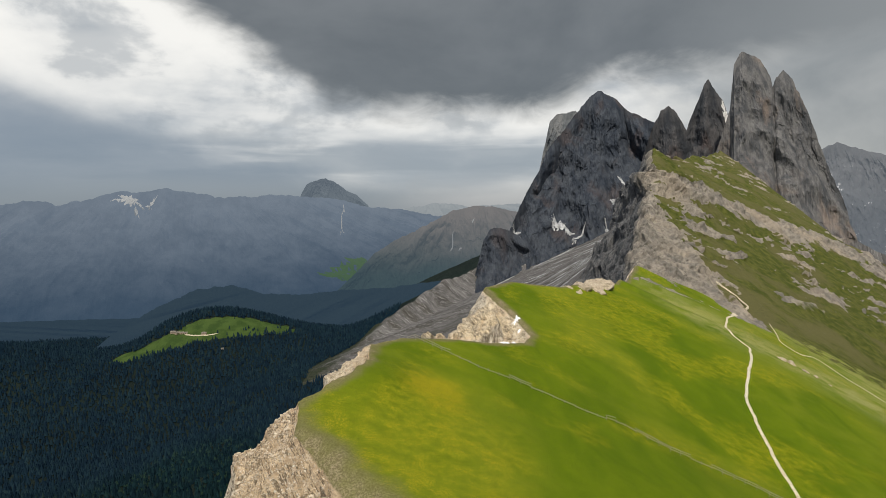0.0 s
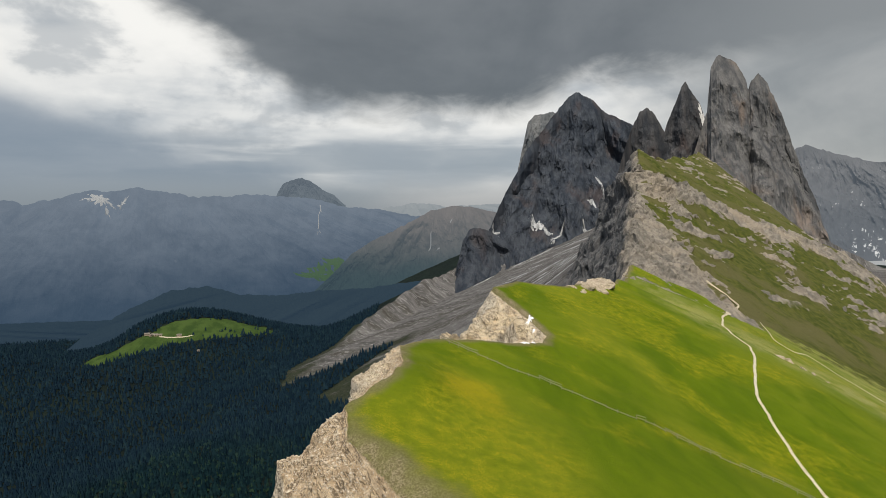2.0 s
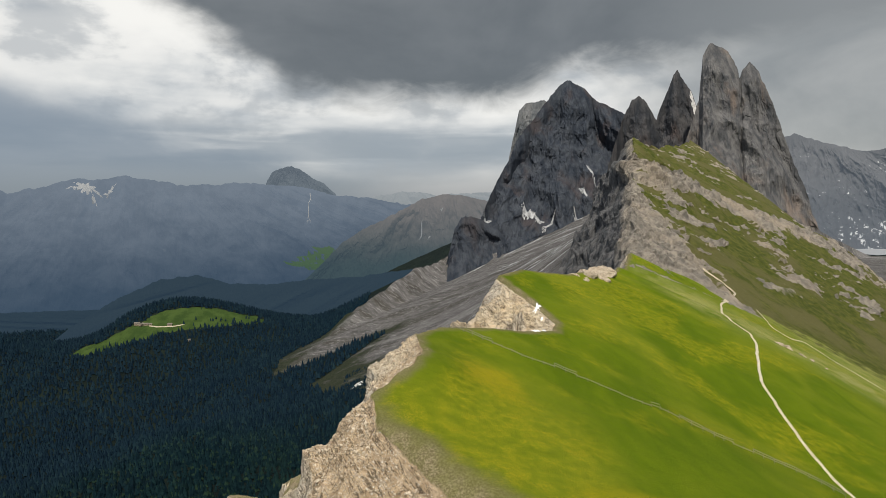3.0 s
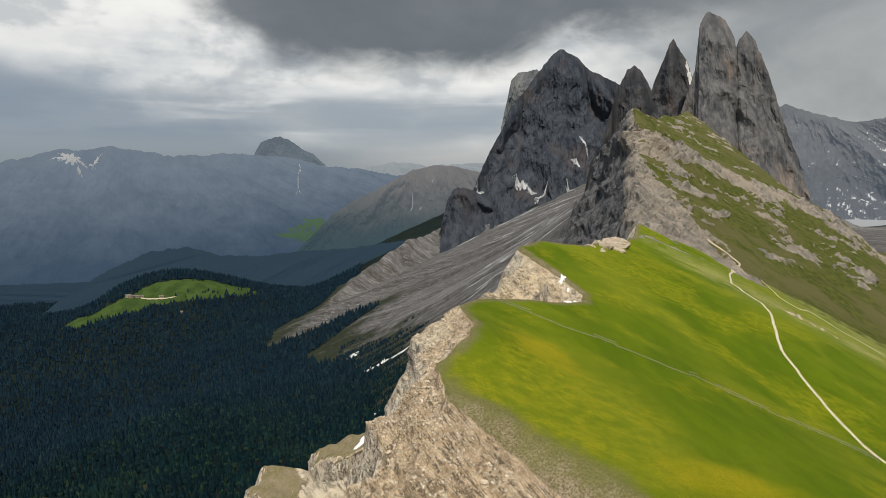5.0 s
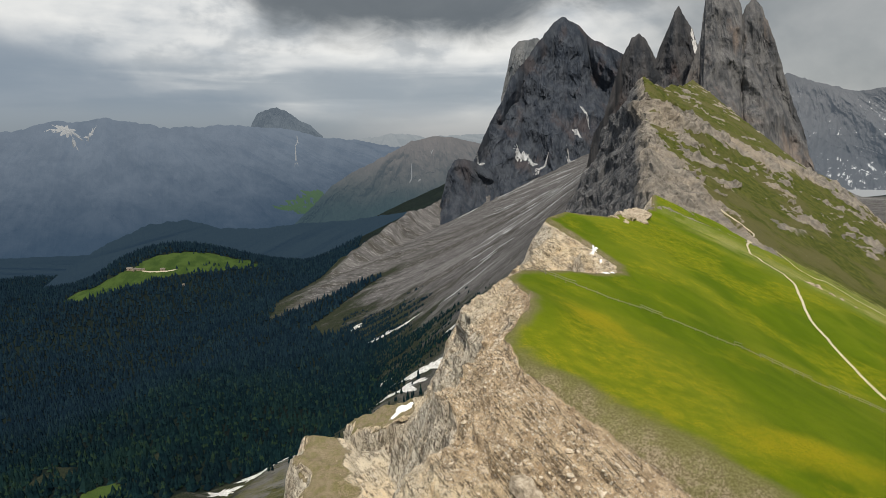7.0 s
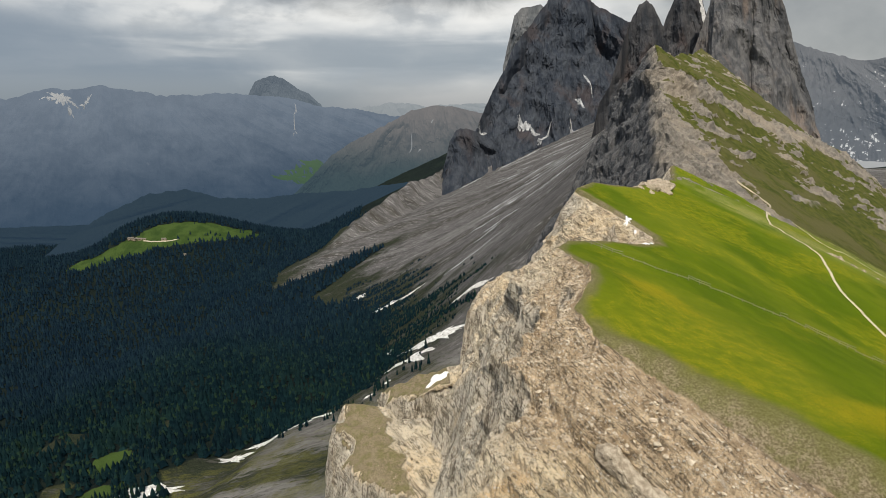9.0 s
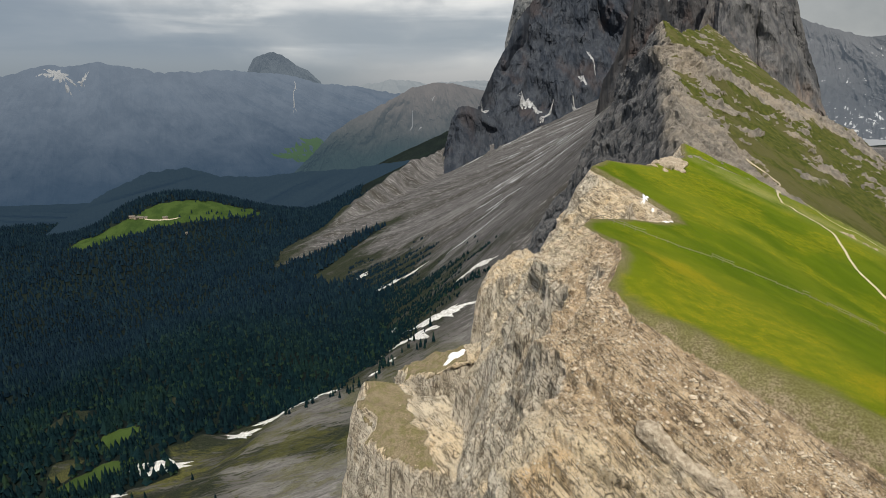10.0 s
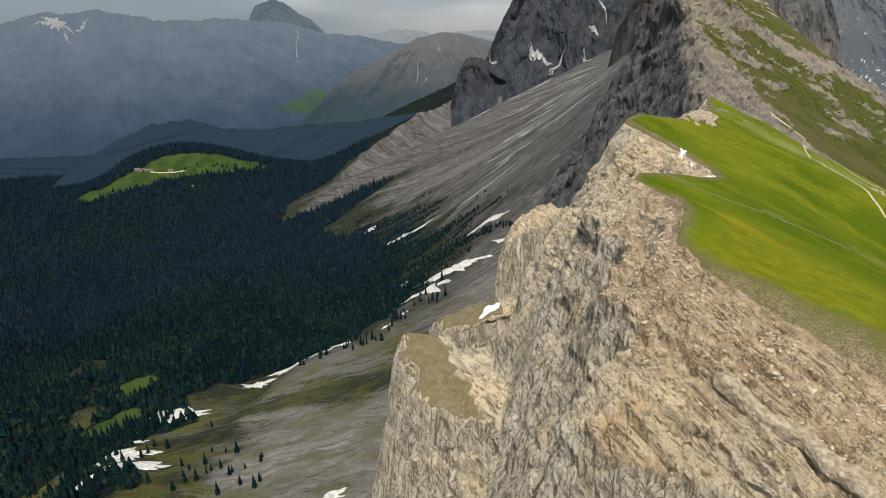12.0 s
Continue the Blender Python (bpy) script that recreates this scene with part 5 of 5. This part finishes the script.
for k, (x, y, a, b, turn) in enumerate(((24.6, 192.2, 3.6, 2.2, 1.2), (24.5, 186.0, 1.5, 0.9, 1.0), (17.2, 163.5, 3.2, 1.6, 0.4), (20.2, 165.8, 1.8, 1.2, 0.2), (22.5, 176.5, 1.6, 1.0, 1.2))):
    snow_patch(x, y, a, b, turn, k + 0.3, 0.35, "small white snow remnant in the rocky hollow", MAT_WHITE)
snow_patch(-35.6, 175.4, 10.5, 3.6, 0.5, 9.1, 0.45, "bright snow wedge lying in a notch of the cliff", MAT_WHITE, 0.4)
for k, (x, y, a, b, turn) in enumerate(((-119, 360, 34, 10, 0.45), (-105, 326, 10, 7, 0.9), (-292, 541, 64, 22, 0.25), (-312, 500, 22, 9, 0.5), (-309, 465, 70, 26, 0.3), (-290, 440, 60, 16, 0.35), (-326, 437, 26, 9, 0.4),
                                        (-222, 590, 40, 14, 0.2), (-184, 602, 56, 15, 0.15), (-150, 606, 36, 12, 0.3), (-122, 602, 24, 10, 0.3), (-62, 768, 40, 26, 0.5), (-78, 705, 46, 16, 0.3), (-34, 640, 60, 22, 0.5),
                                        (-2, 650, 78, 20, 0.85), (-52, 690, 40, 14, 0.6), (-70, 1052, 70, 22, 0.2), (-25, 1010, 52, 16, 0.55), (-126, 1225, 34, 20, 0.3), (-80, 600, 12, 7, 0.2), (-60, 612, 10, 6, 0.6),
                                        (-12, 560, 26, 7, 0.7), (40, 700, 60, 8, 0.4), (60, 640, 38, 6, 0.5), (106, 470, 7, 16, 0.5))):
    snow_patch(x, y, a, b, turn - 0.3 if y < 620 else -0.55 if x < 100 else turn, 20.7 + 1.31 * k, 0.6, rag=0.75)
for k, (x, y, a, b, turn) in enumerate(((428, 2128, 66, 26, 0.1), (455, 2110, 40, 12, 0.4), (684, 2232, 14, 60, 0.2), (640, 2180, 12, 50, 0.3), (600, 2120, 12, 50, 0.5), (483, 2100, 60, 9, 0.5), (331, 1940, 60, 9, 0.4),
                                        (258, 2064, 50, 26, 0.4), (276, 2040, 30, 40, 0.2), (193, 1870, 60, 16, 0.5), (400, 1960, 80, 9, 0.4), (430, 2000, 70, 8, 0.45), (220, 1900, 36, 16, 0.3))):
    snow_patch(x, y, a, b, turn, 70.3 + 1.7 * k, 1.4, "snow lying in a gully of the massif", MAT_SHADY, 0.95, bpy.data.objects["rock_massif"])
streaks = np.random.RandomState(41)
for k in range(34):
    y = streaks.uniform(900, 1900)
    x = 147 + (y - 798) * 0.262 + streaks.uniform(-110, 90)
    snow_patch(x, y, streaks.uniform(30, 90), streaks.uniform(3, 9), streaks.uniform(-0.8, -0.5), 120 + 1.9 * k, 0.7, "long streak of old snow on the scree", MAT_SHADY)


snow_patch(641, 1340, 12, 30, 0.3, 211.0, 1.2, "narrow snow gully beside the needle", MAT_SNOW, 0.8, bpy.data.objects["rock_needle"])
far_range = bpy.data.objects["backdrop_range"]
for k, (x, y, a, b, turn) in enumerate(((-735, 4556, 8, 44, 0.35), (-746, 4520, 7, 40, -0.3), (-732, 4470, 7, 60, 0.3), (-742, 4425, 6, 30, -0.2), (-2126, 4098, 150, 46, 0.4), (-2010, 4160, 60, 16, 0.5))):
    snow_patch(x, y, a, b, turn, 301.3 + 2.3 * k, 3.0, "faint snow on the hazy range", MAT_DIM, 1.0, far_range)
for k, (x, y, a, b, turn) in enumerate(((-560, 4205, 420, 170, 0.2), (-700, 4150, 300, 60, 0.15), (-400, 4290, 300, 120, 0.35), (-330, 4330, 160, 60, 0.4))):
    snow_patch(x, y, a, b, turn, 331.3 + 2.3 * k, 6.0, "green alp below the hazy range", MAT_ALP, 0.5, far_range)
for k, (x, y, a, b, turn) in enumerate(((70, 3640, 22, 7, 0.2), (120, 3600, 18, 6, 0.1), (200, 3640, 16, 6, 0.3))):
    snow_patch(x, y, a, b, turn, 361.3 + 2.3 * k, 3.0, "snow specks on the far hill", MAT_DIM, 1.0, bpy.data.objects["backdrop_hill"])


# ---- rocks ----
def rock_arrays(seed, cuts=9, level=2, squash=(1, 1, 0.75)):
    """A broken stone: a ball cut by planes."""
    bm = bmesh.new()
    bmesh.ops.create_icosphere(bm, subdivisions=level, radius=1.0)
    v = np.array([p.co for p in bm.verts])
    f = np.array([[p.index for p in q.verts] for q in bm.faces])
    bm.free()
    r = np.random.RandomState(seed)
    for _ in range(cuts):
        n = r.normal(size=3)
        n /= np.linalg.norm(n)
        over = np.maximum(v @ n - r.uniform(0.45, 0.8), 0)
        v = v - over[:, None] * n
    v = v * (1 + 0.10 * fbm(v[:, 0] * 2.2, v[:, 1] * 2.2, v[:, 2] * 2.2 + seed, 2))[:, None]
    return v * np.array(squash), f


def turned(v, r, size):
    m = np.array(Euler(r.uniform(-0.6, 0.6, 3) + np.array((0, 0, r.uniform(0, 6.28)))).to_matrix())
    return v @ m.T * size


def outcrop(name, label, places, seed):
    """Boulders grown together: one thing, each boulder a part."""
    top = new(name)
    tagged(top, label, "rock outcrop")
    cx, cy = places[0][0], places[0][1]
    top.location = (cx, cy, ground_z(cx, cy))
    bpy.context.view_layer.update()
    r = np.random.RandomState(seed)
    for k, (x, y, size, sink) in enumerate(places):
        size = size * 1.2
        v, f = rock_arrays(seed + k, 12, 4, (1.15, 1, 0.8))
        w = turned(v, r, size) + np.array((x, y, ground_z(x, y) - sink))
        w = w + 0.10 * size * np.stack([fbm(w[:, 0] / size * 2, w[:, 1] / size * 2, w[:, 2] / size * 4 + q, 3) for q in (0, 7, 14)], -1)
        part("boulder", w - np.array(top.location), f, MAT_CRAG, top)
    return top


outcrop("rock_outcrop", "grey weathered rock knob rising from the grass crest", ((66, 266, 5.0, 1.6), (60, 256, 4.0, 1.8), (57, 249, 3.0, 1.2), (71, 273, 5.2, 1.2), (77, 281, 4.4, 1.4), (62, 263, 3.4, 0.8), (82, 288, 3.6, 1.6), (68, 261, 3.0, 1.2), (54, 252, 2.4, 1.0), (74, 285, 3.4, 0.8)), 300)
outcrop("rock_outcrop", "low pinkish rock outcrop in the grazed slope", ((143, 257, 2.4, 1.2), (147, 255, 2.2, 1.0), (151, 253, 1.8, 0.9), (154, 250, 1.3, 0.6), (149, 259, 1.6, 0.8), (157, 246, 1.1, 0.5)), 330)


def slab():
    """A long tilted slab of rock, undercut along its lower side."""
    a, b = np.array((-23.0, 81.8, 0)), np.array((-11.5, 68.2, 0))
    n, m = 56, 22
    t = np.linspace(0, 1, n)
    x, y = a[0] + (b[0] - a[0]) * t, a[1] + (b[1] - a[1]) * t
    ground = np.array([ground_z(*q) for q in zip(x, y)])
    ker = np.hanning(19) / np.hanning(19).sum()
    ground = np.convolve(np.pad(ground, 9, mode="edge"), ker, "valid")
    side = np.array((-(b - a)[1], (b - a)[0])) / np.hypot(*(b - a)[:2])
    x, y = x + 0.25 * fbm(t * 5, 1.1, 0.2, 2), y + 0.25 * fbm(t * 5, 6.1, 0.2, 2)
    wide = np.interp(t, (0, 0.03, 0.10, 0.22, 0.3, 0.6, 1.0), (0.25, 0.8, 1.15, 1.0, 0.7, 0.95, 1.3)) * (1 + 0.18 * fbm(t * 9, 0.4, 0.4, 2))
    high = np.interp(t, (0, 0.04, 0.15, 0.3, 1.0), (0.3, 0.9, 1.15, 0.8, 1.0)) * (1 + 0.3 * fbm(t * 11, 2.4, 0.4, 2))
    ang = np.arange(m) * 2 * np.pi / m
    ca, sa = np.sign(np.cos(ang)) * np.abs(np.cos(ang)) ** 0.6, np.sign(np.sin(ang)) * np.abs(np.sin(ang)) ** 0.6
    off = wide[:, None] * ca[None]
    up = high[:, None] * sa[None] + 0.35 + 0.25 * ca[None]
    P = np.stack([x[:, None] + side[0] * off, y[:, None] + side[1] * off, ground[:, None] + up - 0.3], -1)
    P = P + 0.22 * np.stack([fbm(P[..., 0] / 1.1, P[..., 1] / 1.1, P[..., 2] / 0.8 + q, 4, 0.6) for q in (0, 9, 18)], -1)
    verts = P.reshape(-1, 3)
    faces = [(i * m + j, (i + 1) * m + j, (i + 1) * m + (j + 1) % m, i * m + (j + 1) % m) for i in range(n - 1) for j in range(m)]
    ob = array_mesh("rock_slab", verts, faces, MAT_CRAG, None, False)
    return tagged(ob, "long pale limestone slab undercut by a dark crack", "rock")


slab()


def scatter_stones():
    """Loose chips and stones lying on the broken slope."""
    r = np.random.RandomState(77)
    kinds = [rock_arrays(500 + k, 6, 1, (1.2, 0.9, 0.6)) for k in range(6)]
    count = 12500
    y = r.uniform(58, 150, count * 3)
    x = np.interp(y, (58, 66, 79, 87, 93, 100, 111, 120, 135, 150), (14, 8, -2, -11, -18, -22, -16, -12, -13, -6)) - turf_edge(y) - r.exponential(9.0, count * 3)
    keep = (x > -52)
    x, y = x[keep][:count], y[keep][:count]
    zz, dd, nn, qq, tt = terrain(x, y, True)
    bare = nn - turf_edge(qq)
    vs, fs, base = [], [], 0
    ridge = LAND[0]
    for k in range(len(x)):
        hit = ridge.ray_cast(Vector((x[k], y[k], 500.0)), Vector((0, 0, -1)))
        if hit[0] is None or hit[1].z < 0.35 or bare[k] < 1.0:
            continue
        v, f = kinds[k % 6]
        size = min(0.75, 0.07 + r.exponential(0.065))
        vs.append(turned(v, r, size) + np.array(hit[0]) + np.array((0, 0, size * 0.2)))
        fs.append(f + base)
        base += len(v)
    ob = array_mesh("scattered_stones", np.concatenate(vs), np.concatenate(fs), MAT_STONE, None, False)
    return tagged(ob, "pale loose stones scattered over the crumbling slope", "stones", kind="stuff")


scatter_stones()


# ---- fence ----
def beam(a, b, w, h):
    """A squared rail or post from a to b."""
    a, b = Vector(a), Vector(b)
    d = (b - a).normalized()
    u = d.cross(Vector((0, 0, 1))) if abs(d.z) < 0.9 else d.cross(Vector((1, 0, 0)))
    u.normalize()
    v = u.cross(d)
    verts = [p + u * (sx * w / 2) + v * (sy * h / 2) for p in (a, b) for sx, sy in ((-1, -1), (1, -1), (1, 1), (-1, 1))]
    return [tuple(p) for p in verts], [(0, 1, 5, 4), (1, 2, 6, 5), (2, 3, 7, 6), (3, 0, 4, 7), (3, 2, 1, 0), (4, 5, 6, 7)]


def build_fence():
    line = np.array([(-6.6, 148.2), (-3.4, 146.5), (10.4, 138.6), (21.5, 135.9), (32.8, 134), (40.5, 136.5), (48, 133), (57.2, 134), (66, 133.4), (72, 130.8), (75, 126)])
    s = np.r_[0, np.cumsum(np.hypot(*np.diff(line, axis=0).T))]
    fence = new("fence")
    tagged(fence, "old grey wooden fence crossing the meadow, rails partly fallen", "fence", kind="")
    at = lambda u: (float(np.interp(u, s, line[:, 0])), float(np.interp(u, s, line[:, 1])))
    x0, y0 = at(0)
    base = Vector((x0, y0, ground_z(x0, y0)))
    fence.location = base
    r = random.Random(5)
    u, spots = 0.0, []
    while u < s[-1]:
        x, y = at(u)
        spots.append((u / s[-1], Vector((x, y, ground_z(x, y))) - base))
        u += 2.3
    for k, (f, p) in enumerate(spots):
        tall = 1.15 if railed(f) else 0.75
        lean = Vector((r.uniform(-0.12, 0.12), r.uniform(-0.12, 0.12), tall))
        v, q = tube(p - Vector((0, 0, 0.3)), p + lean, 0.075, 0.06)
        part("post", v, q, MAT_WOOD, fence)
        if k + 1 == len(spots):
            break
        nxt = spots[k + 1][1]
        for h in ((1.05, 0.6) if railed(f) else (0.38,)):
            v, q = beam(p + Vector((0, 0, h + r.uniform(-0.08, 0.08))), nxt + Vector((0, 0, h + r.uniform(-0.08, 0.08))), 0.06, 0.11)
            part("rail", v, q, MAT_WOOD, fence)
    return fence


def railed(f):
    return f < 0.12 or 0.28 < f < 0.33 or 0.50 < f < 0.54 or 0.59 < f < 0.72 or 0.77 < f < 0.97


build_fence()


# ---- alpine huts ----
def hut(x, y, turn, length, width, wall):
    """A small farm building: walls with a gable, a pitched roof with eaves."""
    h = new("alpine_hut")
    tagged(h, "small wooden alpine hut with a pale shingle roof", "hut", "huts on the pasture")
    l, w, g = length / 2, width / 2, wall + width * 0.32
    v = [(-l, -w, -2), (l, -w, -2), (l, w, -2), (-l, w, -2), (-l, -w, wall), (l, -w, wall), (l, w, wall), (-l, w, wall), (-l, 0, g), (l, 0, g)]
    f = [(0, 1, 5, 4), (1, 2, 6, 9, 5), (2, 3, 7, 6), (3, 0, 4, 8, 7)]
    me = mesh_object("wall", v, f, MAT_WALL, h)
    e, o = 0.8, 0.7
    drop = o * 0.64
    rv = []
    for z in (0.05, 0.35):
        rv += [(-l - e, -w - o, wall - drop + z), (l + e, -w - o, wall - drop + z), (l + e, 0, g + z), (-l - e, 0, g + z), (-l - e, w + o, wall - drop + z), (l + e, w + o, wall - drop + z)]
    rf = [(6, 7, 8, 9), (9, 8, 11, 10), (1, 0, 3, 2), (2, 3, 4, 5), (0, 1, 7, 6), (5, 4, 10, 11), (1, 2, 8, 7), (2, 5, 11, 8), (3, 0, 6, 9), (4, 3, 9, 10)]
    mesh_object("roof", rv, rf, MAT_ROOF, h)
    mesh_object("door", [(-0.9, -w - 0.05, -0.1), (0.9, -w - 0.05, -0.1), (0.9, -w - 0.05, 2.1), (-0.9, -w - 0.05, 2.1), (-0.9, -w + 0.1, -0.1), (0.9, -w + 0.1, -0.1), (0.9, -w + 0.1, 2.1), (-0.9, -w + 0.1, 2.1)], [(0, 1, 2, 3), (5, 4, 7, 6), (1, 5, 6, 2), (4, 0, 3, 7), (3, 2, 6, 7)], MAT_BARK, h)
    h.matrix_basis = Matrix.Translation((x, y, ground_z(x, y) + 0.4)) @ Matrix.Rotation(turn, 4, "Z")
    return h


for spot in ((-884, 1942, 0.2, 16, 10, 4.5), (-868, 1936, 1.2, 14, 9, 4.0), (-852, 1932, 0.1, 12, 8, 3.5), (-838, 1930, 0.4, 10, 7, 3.2), (-776, 1925, 0.1, 14, 8, 3.8), (-700, 1872, 0.9, 9, 7, 3.0)):
    hut(*spot)
ribbon("path", "pale farm track between the huts", [(-840, 1926), (-815, 1920), (-790, 1919), (-760, 1922), (-730, 1932)], 2.2, MAT_PATH, 1.0)


# ---- single trees ----
def stand(spots, seed):
    r = random.Random(seed)
    for x, y in spots:
        h = r.uniform(0.45, 1.0)
        m = Matrix.Translation((x, y, ground_z(x, y) - 0.2)) @ Matrix.Rotation(r.uniform(0, 6.28), 4, "Z")
        ob = copy_thing(firs[r.randrange(3)], m)
        ob.matrix_basis = m @ Matrix.Diagonal((h, h, h, 1))
        tagged(ob, "lone dark conifer on stony ground", "tree", "lone trees on the scree")


lone = np.random.RandomState(13)
stand([(-216 + lone.normal(0, 28), 412 + lone.normal(0, 14)) for _ in range(22)], 1)
stand([(-150 + 30 * lone.uniform(-1, 1), 585 + 8 * lone.uniform(-1, 1)) for _ in range(10)], 2)
stand([(-45 + 32 * lone.uniform(-1, 1), 625 + 28 * lone.uniform(-1, 1)) for _ in range(26)], 3)
stand([(-95 + 26 * lone.uniform(-1, 1), 590 + 22 * lone.uniform(-1, 1)) for _ in range(20)], 4)
stand([(-260 + 40 * lone.uniform(-1, 1), 470 + 40 * lone.uniform(-1, 1)) for _ in range(6)], 5)
px = np.c_[lone.uniform(-1060, -520, 900), lone.uniform(1760, 2080, 900)]
px = px[(clearing_at(px[:, 0], px[:, 1]) > 0.4) & (lone.uniform(0, 1, 900) < np.clip((1935 - px[:, 1]) / 80 + (px[:, 0] + 790) / 200, 0.04, 0.8))]
scatter("pasture_trees", "scattered dark spruces on the green pasture", np.c_[px, terrain(px[:, 0], px[:, 1]) - 0.3], lone.uniform(8, 17, len(px)), KIND_FAR, MAT_CROWN)
